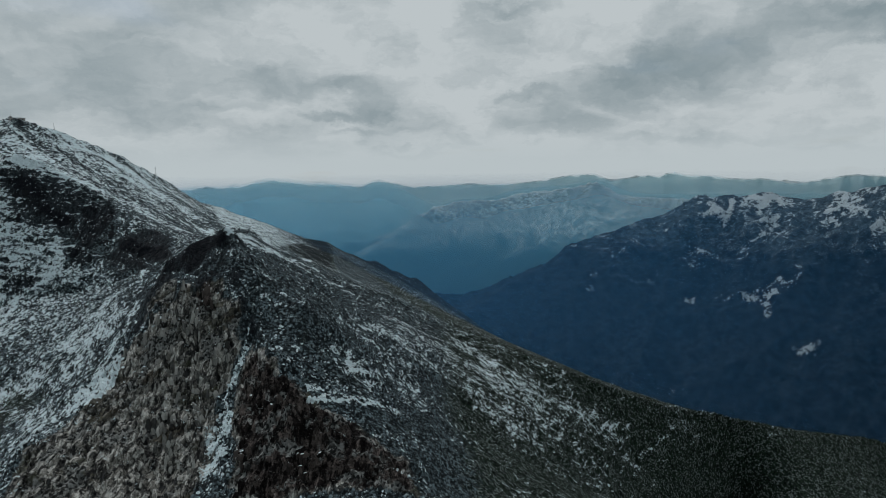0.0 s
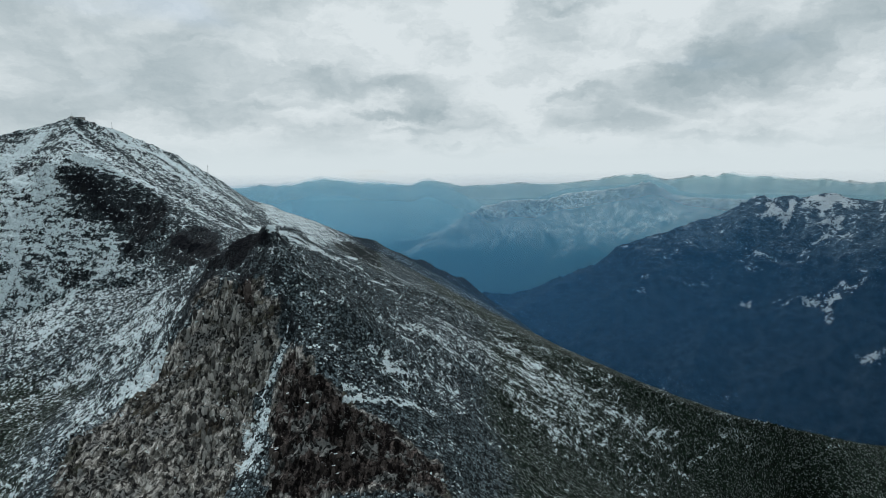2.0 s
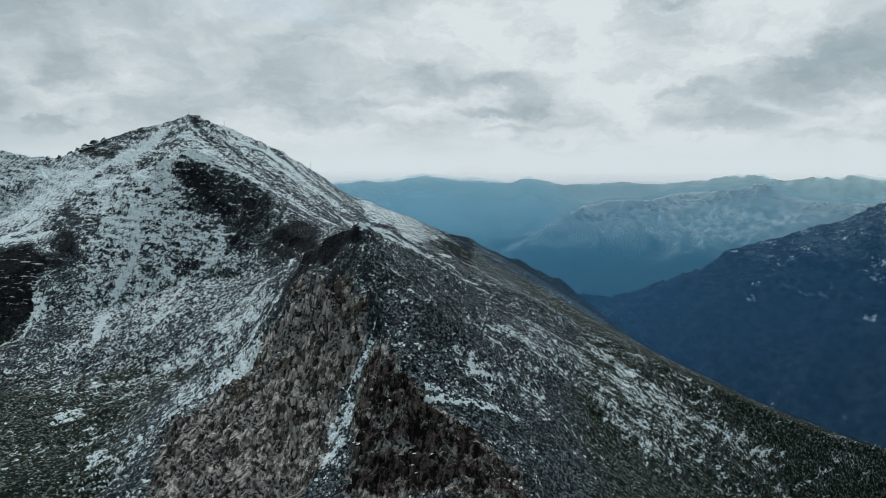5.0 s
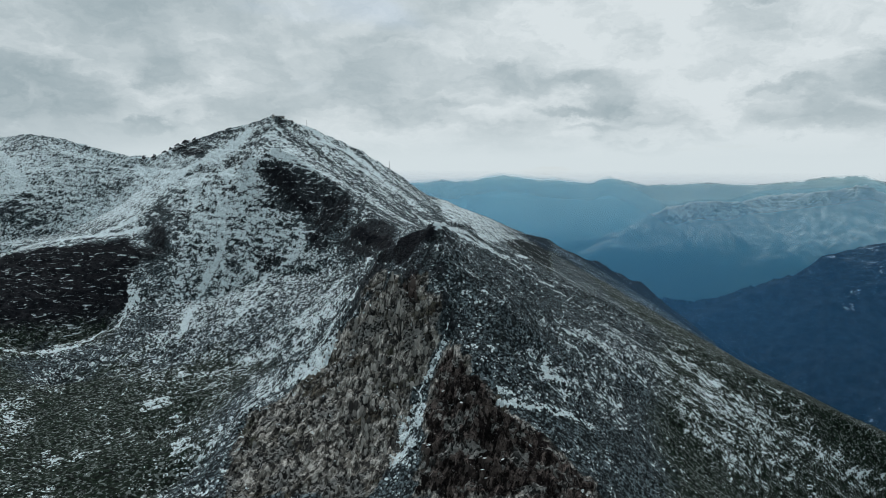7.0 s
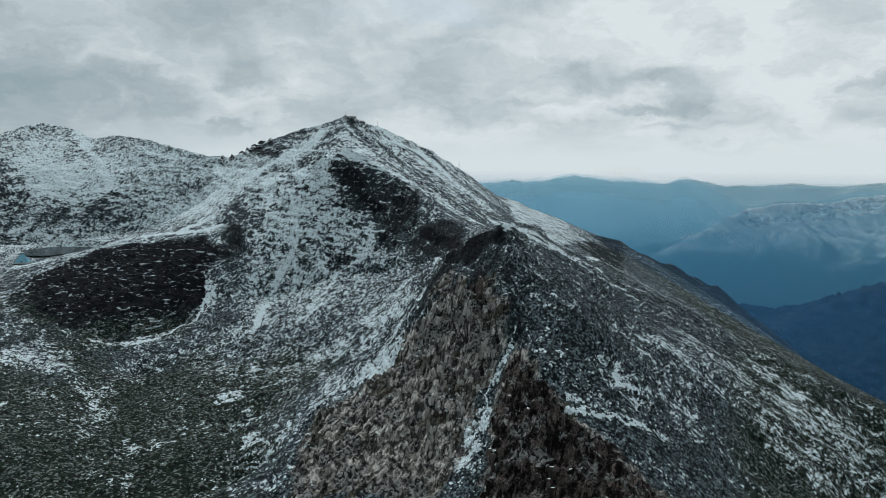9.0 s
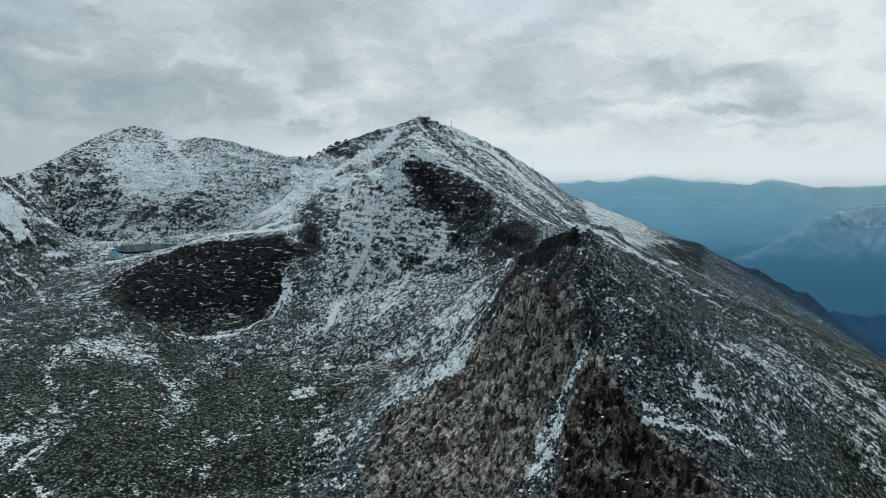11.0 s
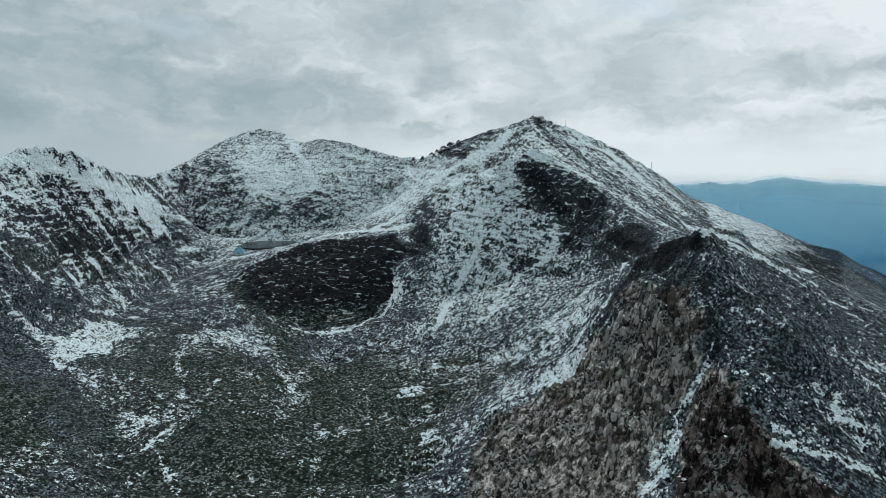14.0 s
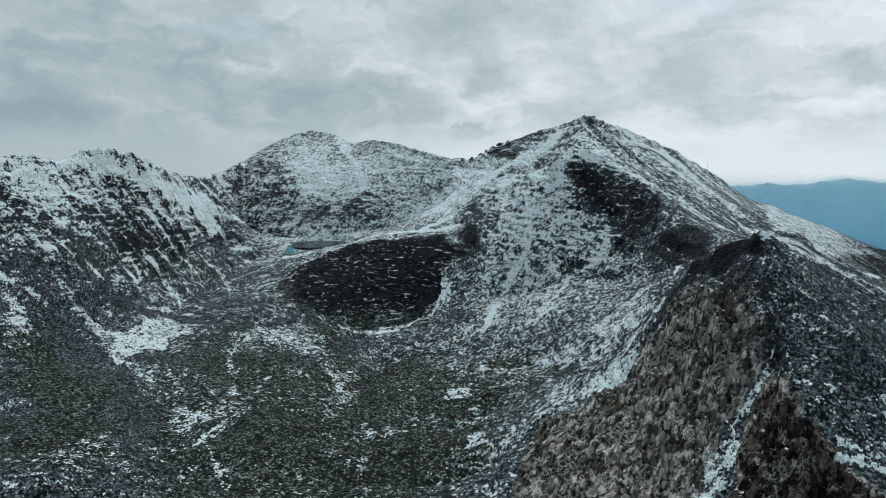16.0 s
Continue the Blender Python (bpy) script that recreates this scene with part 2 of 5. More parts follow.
    lines = k.math("MULTIPLY", lines, k.ramp(n2, 0.44, 0.52))
    lines = k.math("MULTIPLY", lines, k.math("MULTIPLY", k.ramp(y, 520.0, 600.0), k.ramp(x, -545.0, -590.0)))
    white = k.math("MAXIMUM", white, k.math("MULTIPLY", lines, 0.85))
    colour = k.mix(white, base, k.mix(k.ramp(n3, 0.3, 0.7), (0.51, 0.61, 0.64), (0.74, 0.835, 0.865)))
    bump = k.math("ADD", k.math("MULTIPLY", stone_far, -0.9), k.math("MULTIPLY", block_far, -1.2))
    bump = k.math("ADD", bump, k.math("MULTIPLY", n2, 2.0))
    bump = k.math("SUBTRACT", bump, k.math("MULTIPLY", k.math("MULTIPLY", slab_far, brown), 2.0))
    finish(k, colour, 0.9, bump, 0.9, 1.2)
    return m


def valley_material(name, dark, light, grey, snowline):
    """Forest below, bare grass and stone above, a little snow on the tops."""
    m, k = material(name)
    p = k.add("ShaderNodeTexCoord").outputs["Object"]
    z = k.split(p)[2]
    n1 = k.noise(p, 0.006, 6.0, 0.6)
    n2 = k.noise(p, 0.03, 6.0, 0.7)
    n3 = k.noise(p, 0.11, 4.0, 0.75)
    woods = k.mix(k.ramp(n2, 0.38, 0.62), dark, light)
    edge = k.math("ADD", z, k.math("MULTIPLY", k.math("SUBTRACT", n1, 0.5), 420.0))
    stone = k.mix(k.ramp(k.math("ADD", n2, n3), 0.85, 1.15), tuple(0.35 * c for c in grey), grey)
    col = k.mix(k.ramp(edge, snowline - 190, snowline - 20), woods, stone)
    cover = k.add("ShaderNodeAttribute", attribute_name="cover")
    snow = k.split(cover.outputs["Vector"])[0]
    white = k.ramp(k.math("ADD", snow, k.math("MULTIPLY", k.math("SUBTRACT", k.math("ADD", n2, k.math("MULTIPLY", n3, 0.7)), 0.85), 1.5)), 0.47, 0.60)
    # pale ledges and tracks that wind along the slopes
    ways = k.noise(k.vmath("MULTIPLY", p, (1.0, 1.0, 2.2)), 0.009, 6.0, 0.62, 0.6)
    thin = k.ramp(k.math("ABSOLUTE", k.math("SUBTRACT", ways, 0.5)), 0.004, 0.018, 1.0, 0.0)
    thin = k.math("MULTIPLY", thin, k.math("MULTIPLY", k.ramp(edge, snowline - 260, snowline - 60, 0.0, 0.4), k.ramp(n2, 0.46, 0.58)))
    white = k.math("MAXIMUM", white, thin)
    col = k.mix(white, col, (0.36, 0.41, 0.43))
    finish(k, col, 0.9, n2, 0.6, 12.0)
    return m


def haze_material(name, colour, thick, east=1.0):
    """Tinted see-through sheet that imitates valley haze: thin, scatters blue light, fades out upwards."""
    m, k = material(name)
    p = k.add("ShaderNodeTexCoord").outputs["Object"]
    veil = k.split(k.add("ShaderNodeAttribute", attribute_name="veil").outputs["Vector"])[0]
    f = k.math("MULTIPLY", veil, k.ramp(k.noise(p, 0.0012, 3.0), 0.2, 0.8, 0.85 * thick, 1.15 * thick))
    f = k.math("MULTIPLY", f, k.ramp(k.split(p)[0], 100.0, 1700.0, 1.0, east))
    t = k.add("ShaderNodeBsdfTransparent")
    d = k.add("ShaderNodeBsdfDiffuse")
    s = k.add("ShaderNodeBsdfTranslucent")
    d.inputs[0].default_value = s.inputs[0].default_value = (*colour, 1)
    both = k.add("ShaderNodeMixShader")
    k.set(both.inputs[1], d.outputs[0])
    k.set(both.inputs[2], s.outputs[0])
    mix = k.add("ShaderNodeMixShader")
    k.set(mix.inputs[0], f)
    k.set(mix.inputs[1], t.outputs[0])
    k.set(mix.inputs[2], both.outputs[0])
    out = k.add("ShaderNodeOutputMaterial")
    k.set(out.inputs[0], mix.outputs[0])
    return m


ALPINE = mountain_material()
# blue of the distance haze is mixed into these woods and stone colours
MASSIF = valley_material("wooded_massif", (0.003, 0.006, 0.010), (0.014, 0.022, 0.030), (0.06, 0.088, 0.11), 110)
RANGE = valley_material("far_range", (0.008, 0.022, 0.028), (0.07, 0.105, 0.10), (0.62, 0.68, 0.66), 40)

# ---- ridges, ribs, rims and valley lines of the land: x, y, z ----
WEST_RIDGE = [
    (-833, 221, 313), (-861, 303, 310), (-879, 344, 308), (-896, 383, 305), (-914, 417, 317), (-921, 450, 321), (-933, 494, 316),
    (-955, 538, 298), (-991, 595, 288), (-1025, 655, 282), (-1072, 730, 294), (-1107, 803, 319), (-1130, 887, 352), (-1132, 932,
    370), (-1121, 976, 379), (-1094, 1007, 370), (-1045, 1017, 350), (-1017, 1030, 356), (-963, 1041, 353), (-875, 1027, 337),
    (-795, 1015, 320), (-732, 1000, 316), (-685, 985, 326), (-648, 973, 336), (-591, 961, 354), (-549, 951, 362), (-516, 952,
    369), (-481, 953, 379)]
EAST_RIDGE = [
    (-471, 932, 377), (-452, 955, 369), (-425, 977, 357), (-398, 1000, 343), (-369, 1022, 327), (-339, 1043, 306), (-315, 1061,
    288), (-291, 1078, 268), (-284, 1099, 259), (-258, 1146, 247), (-232, 1201, 229), (-203, 1266, 209), (-173, 1319, 191), (-120,
    1402, 162), (-71, 1472, 129), (-15, 1532, 115), (52, 1597, 78), (110, 1659, 40), (191, 1741, -33), (259, 1798, -112), (346,
    1840, -219)]
SPUR_RIDGE = [
    (-286, 1058, 266), (-235, 900, 226), (-205, 760, 222), (-165, 620, 238), (-110, 462, 262)]
PALE_RIB = [
    (-157, 664, 246), (-147, 747, 239), (-100, 761, 208), (-50, 771, 179), (15, 776, 149), (83, 784, 114), (155, 795, 81), (232,
    809, 47), (314, 824, 8), (402, 842, -26), (497, 863, -56), (623, 895, -91), (758, 924, -122), (870, 938, -157)]
SPUR_LEFT = [
    (-110, 462, 262), (-134, 466, 254), (-158, 467, 240), (-167, 461, 218), (-172, 449, 195), (-177, 430, 174), (-181, 408, 163),
    (-190, 394, 151), (-213, 387, 148), (-206, 350, 138), (-187, 304, 127)]
SPUR_FACE = [
    (-112, 460, 261), (-119, 441, 235), (-121, 419, 204), (-127, 400, 178), (-130, 375, 157), (-127, 347, 141), (-123, 318, 128),
    (-111, 274, 118)]
SPUR_GULLY = [
    (-90, 411, 200), (-92, 390, 184), (-99, 375, 170), (-98, 362, 158), (-100, 341, 146), (-102, 312, 136), (-99, 269, 123)]
SPUR_RIGHT = [
    (-110, 462, 262), (-98, 436, 236), (-89, 415, 207), (-67, 375, 190), (-58, 361, 178), (-42, 341, 164), (-22, 316, 153), (0,
    296, 148), (14, 263, 142)]
FLANK_A = [
    (-56, 425, 215), (-10, 440, 165), (60, 480, 100), (162, 560, 15), (300, 700, -95), (500, 850, -220)]
FLANK_B = [
    (-60, 339, 185), (7, 324, 140), (80, 330, 90), (170, 360, 30), (300, 420, -60), (480, 520, -170)]
FLANK_C = [
    (-62, 691, 170), (-9, 560, 168), (73, 629, 108), (162, 660, 40), (330, 780, -80)]
RIM = [
    (-464, 837, 310), (-433, 859, 327), (-403, 857, 315), (-371, 849, 300), (-319, 838, 267), (-264, 813, 235), (-229, 781, 224)]
RIM_LEFT = [
    (-470, 930, 374), (-464, 837, 310), (-474, 849, 299), (-564, 840, 258), (-603, 809, 220), (-628, 788, 208), (-683, 753, 196),
    (-742, 722, 189), (-781, 693, 176), (-769, 642, 165), (-725, 578, 140), (-702, 519, 124)]
TALUS = [
    (-640, 599, 108), (-605, 609, 97), (-585, 636, 101), (-562, 672, 105), (-549, 702, 131), (-488, 721, 134), (-445, 740, 146),
    (-385, 743, 170), (-325, 739, 173), (-281, 737, 188), (-242, 743, 209)]
APRON = [
    (-541, 569, 72), (-442, 618, 95), (-343, 597, 102), (-257, 532, 122), (-233, 527, 145), (-223, 585, 185), (-222, 655, 214)]
FLOOR_A = [
    (-326, 462, 74), (-392, 499, 89), (-502, 556, 89), (-475, 462, 81), (-371, 375, 90), (-429, 308, 111), (-315, 310, 95), (-253,
    374, 90), (-379, 232, 105), (-626, 338, 114), (-679, 411, 113), (-493, 234, 120), (-374, 146, 138)]
LAKE = [
    (-915, 735, 170), (-925, 785, 170), (-895, 835, 170), (-850, 828, 170), (-845, 775, 170), (-875, 738, 170), (-915, 735, 170)]
BENCH = [
    (-909, 667, 155), (-852, 568, 137), (-796, 481, 125), (-724, 396, 115)]
WEST_FOOT = [
    (-944, 640, 182), (-880, 533, 179), (-813, 439, 151), (-735, 359, 133), (-657, 274, 122), (-522, 193, 125), (-403, 125, 137)]
PEAK_FOOT = [
    (-1020, 724, 175), (-975, 801, 177), (-915, 855, 179), (-852, 907, 193), (-760, 924, 217), (-713, 926, 253)]
NEAR_MASSIF = [
    (-6, 2342, -364), (349, 2550, -255), (611, 2727, -156), (728, 2811, -104), (872, 2883, -39), (951, 2893, -9), (1082, 2904,
    27), (1183, 2900, 61), (1308, 2893, 105), (1409, 2892, 151), (1505, 2878, 177), (1590, 2844, 190), (1685, 2789, 195), (1740,
    2756, 209), (1765, 2715, 179), (1814, 2657, 166), (1866, 2610, 177), (1891, 2580, 193), (1932, 2525, 216), (1987, 2353, 230),
    (2095, 2120, 233), (2201, 1859, 236)]
MID_MASSIF = [
    (-22, 3659, -122), (104, 3705, -48), (265, 3745, 53), (363, 3779, 97), (495, 3806, 132), (660, 3821, 132), (826, 3832, 184),
    (1022, 3826, 197), (1186, 3820, 208), (1315, 3810, 236), (1404, 3777, 196), (1490, 3742, 158), (1583, 3649, 150), (1844, 3525,
    150), (2054, 3348, 153)]
FAR_RANGE = [
    (-1566, 4364, 189), (-1215, 4473, 206), (-1080, 4508, 218), (-924, 4542, 215), (-895, 4548, 230), (-835, 4559, 221), (-763,
    4571, 246), (-672, 4586, 263), (-544, 4602, 250), (-376, 4618, 233), (-339, 4621, 240), (-54, 4632, 205), (4, 4633, 235), (62,
    4632, 246), (177, 4629, 225), (292, 4622, 201), (600, 4592, 217), (976, 4527, 216), (1195, 4474, 241), (1338, 4433, 269)]
FAR_RANGE_EAST = [
    (1338, 4433, 269), (1494, 4383, 275), (1579, 4353, 230), (1744, 4289, 250), (1792, 4270, 268), (1856, 4242, 249), (1948, 4201,
    281), (2025, 4164, 258), (2171, 4090, 257), (2214, 4032, 239), (2313, 3953, 231), (2381, 3889, 235), (2491, 3783, 208), (2568,
    3695, 218), (2623, 3632, 237), (2689, 3521, 255), (2880, 3234, 237)]


# ---- the land as a height field, drawn taut between its ridge and valley lines ----
def raster(grid, fixed, x0, y0, step, line):
    h, w = grid.shape
    for (ax, ay, az), (bx, by, bz) in zip(line, line[1:]):
        n = int(max(abs(bx - ax), abs(by - ay)) / step * 2) + 2
        for i in range(n):
            s = i / (n - 1)
            c, r = round((ax + (bx - ax) * s - x0) / step), round((ay + (by - ay) * s - y0) / step)
            if 0 <= c < w and 0 <= r < h:
                grid[r, c], fixed[r, c] = az + (bz - az) * s, True


def relax(grid, fixed, times):
    keep = grid[fixed]
    for _ in range(times):
        q = np.pad(grid, 1, mode="edge")
        grid = 0.25 * (q[:-2, 1:-1] + q[2:, 1:-1] + q[1:-1, :-2] + q[1:-1, 2:])
        grid[fixed] = keep
    return grid


def sample(grid, x0, y0, step, x, y):
    c, r = np.clip((x - x0) / step, 0, grid.shape[1] - 1.001), np.clip((y - y0) / step, 0, grid.shape[0] - 1.001)
    ci, ri = c.astype(int), r.astype(int)
    fc, fr = c - ci, r - ri
    return ((grid[ri, ci] * (1 - fc) + grid[ri, ci + 1] * fc) * (1 - fr)
            + (grid[ri + 1, ci] * (1 - fc) + grid[ri + 1, ci + 1] * fc) * fr)


def taut(lines, x0, y0, x1, y1, steps, start=None):
    """Coarse to fine, so that the wide forms settle first."""
    last = start
    for step, times in steps:
        w, h = int((x1 - x0) / step) + 1, int((y1 - y0) / step) + 1
        gx, gy = np.meshgrid(x0 + step * np.arange(w), y0 + step * np.arange(h))
        grid = np.full((h, w), -100.0) if last is None else sample(*last, gx, gy)
        fixed = np.zeros((h, w), bool)
        if start is not None:
            fixed[0], fixed[-1], fixed[:, 0], fixed[:, -1] = True, True, True, True
        for line in lines:
            raster(grid, fixed, x0, y0, step, line)
        last = (relax(grid, fixed, times), x0, y0, step)
    return last


NEAR = [WEST_RIDGE, EAST_RIDGE, SPUR_RIDGE, PALE_RIB, SPUR_LEFT, SPUR_FACE, SPUR_GULLY, SPUR_RIGHT, FLANK_A, FLANK_B, FLANK_C,
        RIM, RIM_LEFT, TALUS, APRON, FLOOR_A, LAKE, BENCH, WEST_FOOT, PEAK_FOOT]
FORE = [(-250, 150, 105), (-100, 130, 110), (40, 100, 105), (160, 140, 60), (330, 220, -40)]
VALLEY = [(600, 600, -330), (900, 1100, -420), (950, 1500, -470), (700, 2000, -520), (350, 2200, -540), (-60, 2700, -480), (-250, 3400, -330), (-320, 4100, -210)]
def arc(radius, a0, a1, z, n=12):
    return [(radius * math.sin(radians(a0 + (a1 - a0) * i / n)), radius * math.cos(radians(a0 + (a1 - a0) * i / n)), z) for i in range(n + 1)]


NEAR_FOOT, MID_FOOT, FAR_FOOT = arc(2230, 3, 60, -560), arc(3490, -4, 60, -330), arc(4340, -19, 45, -190)
BEYOND = [(-1700, 1500, 120), (-1200, 1900, 150), (-700, 2000, 60), (-500, 2600, -100), (-900, 3500, -100), (-2500, 3800, 60)]
WEST = [(-1500, 300, 60), (-1700, 900, 40), (-2600, 1500, 0), (-4900, 2500, -50)]
SOUTH = [(-2500, -1000, -50), (0, -900, 40), (1200, -300, -250), (2500, 400, -200), (4900, 1500, 0)]
RIM_OF_WORLD = [(-4960, -4960, 50), (4960, -4960, 50), (4960, 4960, 100), (-4960, 4960, -60), (-4960, -4960, 50)]
wide = taut(NEAR + [FORE, VALLEY, NEAR_FOOT, MID_FOOT, FAR_FOOT, BEYOND, WEST, SOUTH, NEAR_MASSIF, MID_MASSIF, FAR_RANGE, FAR_RANGE_EAST, RIM_OF_WORLD],
            -5000, -5000, 5000, 5000, ((200, 300), (100, 300), (50, 300)))
close = taut(NEAR + [FORE], -1300, -200, 900, 1400, ((24, 500), (12, 500), (6, 400)), wide)

rng = np.random.default_rng(7)
LATTICE = rng.random((256, 256))


def lattice_noise(x, y):
    xi, yi = np.floor(x).astype(int), np.floor(y).astype(int)
    fx, fy = x - xi, y - yi
    fx, fy = fx * fx * fx * (fx * (fx * 6 - 15) + 10), fy * fy * fy * (fy * (fy * 6 - 15) + 10)
    x0, y0, x1, y1 = xi & 255, yi & 255, (xi + 1) & 255, (yi + 1) & 255
    return ((LATTICE[y0, x0] * (1 - fx) + LATTICE[y0, x1] * fx) * (1 - fy)
            + (LATTICE[y1, x0] * (1 - fx) + LATTICE[y1, x1] * fx) * fy) * 2 - 1


def fbm(x, y, size, octaves, gain=0.5, ridged=False):
    total, amp, norm = 0.0, 1.0, 0.0
    u, v = x / size, y / size
    for i in range(octaves):
        n = lattice_noise(u + 17.3 * i, v - 9.1 * i)
        total = total + amp * ((1 - 2 * np.abs(n)) if ridged else n)
        norm += amp
        amp *= gain
        u, v = (0.8 * u - 0.6 * v) * 2.03, (0.6 * u + 0.8 * v) * 2.03
    return total / norm


def step_up(v, lo, hi):
    s = np.clip((v - lo) / (hi - lo), 0, 1)
    return s * s * (3 - 2 * s)


def away(x, y, line):
    """Distance to a line on the plan."""
    best = np.full(x.shape, 1e9)
    for (ax, ay, *_), (bx, by, *_) in zip(line, line[1:]):
        dx, dy = bx - ax, by - ay
        s = np.clip(((x - ax) * dx + (y - ay) * dy) / (dx * dx + dy * dy + 1e-9), 0, 1)
        best = np.minimum(best, np.hypot(x - ax - s * dx, y - ay - s * dy))
    return best


def columns():
    """Headings: close together where the land is looked at, wide apart behind."""
    return np.radians(np.concatenate([np.linspace(-180, -76, 30, endpoint=False), np.linspace(-76, 44, 1060, endpoint=False), np.linspace(44, 180, 36)]))


def ground_height(x, y):
    fade = step_up(x, -1290, -1200) * step_up(-x, -890, -800) * step_up(y, -190, -100) * step_up(-y, -1390, -1320)
    return sample(*wide, x, y) * (1 - fade) + sample(*close, x, y) * fade


def radii(headings, rows):
    """Rows of the land's mesh: dense on steep faces, wide on flats and far off."""
    r = np.concatenate([np.linspace(60, 1600, 1500, endpoint=False), np.linspace(1600, 4930, 500)])
    a, rr = np.meshgrid(headings, r)
    z = ground_height(rr * np.sin(a), rr * np.cos(a))
    rise = np.gradient(np.arctan2(z - 300, rr), axis=0)
    path = np.hypot(np.gradient(rr, axis=0), np.gradient(z, axis=0)) / rr
    need = np.maximum(rise, 0) + 0.22 * path
    for axis, n in ((1, 31), (0, 15), (1, 31), (0, 9)):
        q = np.cumsum(np.concatenate([np.repeat(need.take([0], axis), n // 2 + 1, axis), need, np.repeat(need.take([-1], axis), n // 2, axis)], axis), axis)
        need = (q.take(range(n, q.shape[axis]), axis) - q.take(range(0, q.shape[axis] - n), axis)) / n
    need = need / need.sum(axis=0) + 0.15 / len(r)
    total = np.cumsum(need, axis=0)
    out = np.empty((rows, len(headings)))
    for i in range(len(headings)):
        out[:, i] = np.interp(np.linspace(0, 1, rows), (total[:, i] - total[0, i]) / (total[-1, i] - total[0, i]), r)
    return out


HEADINGS = columns()
rad = np.vstack([np.full((1, len(HEADINGS)), 0.5), np.full((1, len(HEADINGS)), 30.0), radii(HEADINGS, 980)])
az = np.repeat(HEADINGS[None], len(rad), axis=0)
gx, gy = rad * np.sin(az), rad * np.cos(az)
base = ground_height(gx, gy)


def slope_of(z):
    """Steepness, 0 flat to 1 upright."""
    du = np.stack([np.gradient(gx, axis=1), np.gradient(gy, axis=1), np.gradient(z, axis=1)])
    dv = np.stack([np.gradient(gx, axis=0), np.gradient(gy, axis=0), np.gradient(z, axis=0)])
    n = np.cross(du, dv, axis=0)
    return 1 - np.abs(n[2]) / (np.linalg.norm(n, axis=0) + 1e-9)


# ---- what covers the land: snow, crag, turf and rusty brown turf, each laid in broad strokes ----
LAID = {kind: np.zeros_like(base) for kind in ("snow", "bare", "crag", "turf", "brown", "talus")}
FRAY = fbm(gx, gy, 22, 5, 0.6) + 0.5 * fbm(base, gx - gy, 9, 3)


def lay(kind, width, amount, *way):
    """One stroke of cover along a way over the land, with a frayed edge."""
    q = np.array(way, float)
    m = width * 2 + 3
    box = ((gx > q[:, 0].min() - m) & (gx < q[:, 0].max() + m) & (gy > q[:, 1].min() - m) & (gy < q[:, 1].max() + m))
    if not box.any():
        return
    p = np.stack([gx[box], gy[box], base[box]], -1)
    best = np.full(len(p), 1e9)
    for a, b in zip(q, q[1:] if len(q) > 1 else q):
        s = np.clip(((p - a) @ (b - a)) / ((b - a) @ (b - a) + 1e-9), 0, 1)
        best = np.minimum(best, np.linalg.norm(p - a - s[:, None] * (b - a), axis=1))
    v = amount * np.clip(1.45 - best / width - (0.5 if kind == "crag" else 1.0) * FRAY[box], 0, 1)
    LAID[kind][box] = np.maximum(LAID[kind][box], v)


def area(kind, amount, soft, *corners):
    """A field of cover inside a ring on the plan, with a frayed edge."""
    q = np.array(corners, float)
    m = 3 * soft
    box = ((gx > q[:, 0].min() - m) & (gx < q[:, 0].max() + m) & (gy > q[:, 1].min() - m) & (gy < q[:, 1].max() + m))
    x, y = gx[box], gy[box]
    inside = np.zeros(len(x), bool)
    for (ax, ay), (bx, by) in zip(q, np.roll(q, -1, axis=0)):
        cross = (ay > y) != (by > y)
        inside ^= cross & (x < ax + (y - ay) * (bx - ax) / (by - ay + 1e-9))
    d = away(x, y, [*corners, corners[0]]) * np.where(inside, 1, -1)
    v = amount * step_up(d / soft - 0.9 * FRAY[box], -0.5, 0.6)
    LAID[kind][box] = np.maximum(LAID[kind][box], v)


# snow fields on the cirque floor and below the cliff
area("snow", 1.0, 5, (-717, 331), (-693, 333), (-636, 323), (-660, 350), (-650, 367), (-682, 400), (-683, 423), (-719, 444), (-758, 432), (-750, 404), (-707, 360), (-710, 344))
area("snow", 0.62, 7, (-671, 459), (-654, 474), (-652, 536), (-658, 554), (-587, 525), (-518, 487), (-482, 465), (-483, 453), (-551, 484), (-572, 485), (-615, 475), (-629, 470), (-615, 430), (-580, 398))
area("snow", 0.40, 9, (-639, 320), (-615, 345), (-535, 311), (-495, 285), (-510, 280), (-545, 287))
lay("snow", 3.0, 0.8, (-645, 584, 115), (-621, 585, 105), (-594, 592, 99), (-572, 620, 100), (-551, 649, 107), (-551, 680, 117), (-555, 705, 137), (-575, 726, 161))
lay("snow", 3.0, 0.7, (-587, 403, 108), (-530, 369, 105), (-501, 346, 106))
lay("snow", 2.0, 0.7, (-534, 413, 101), (-505, 378, 101))
area("snow", 0.9, 3, (-400, 400), (-399, 409), (-371, 389), (-374, 383))
area("snow", 0.8, 3, (-379, 407), (-378, 416), (-354, 392), (-359, 388))
lay("snow", 2.5, 0.8, (-488, 296, 108), (-485, 305, 106), (-464, 302, 106))
lay("snow", 1.4, 0.8, (-498, 219, 122), (-530, 245, 120), (-544, 264, 122), (-549, 279, 119))
lay("snow", 2.2, 1.0, (-425, 266, 107), (-437, 282, 107), (-441, 297, 108), (-463, 327, 104))
lay("snow", 3.5, 0.8, (-420, 273, 107), (-387, 259, 105), (-357, 245, 103))
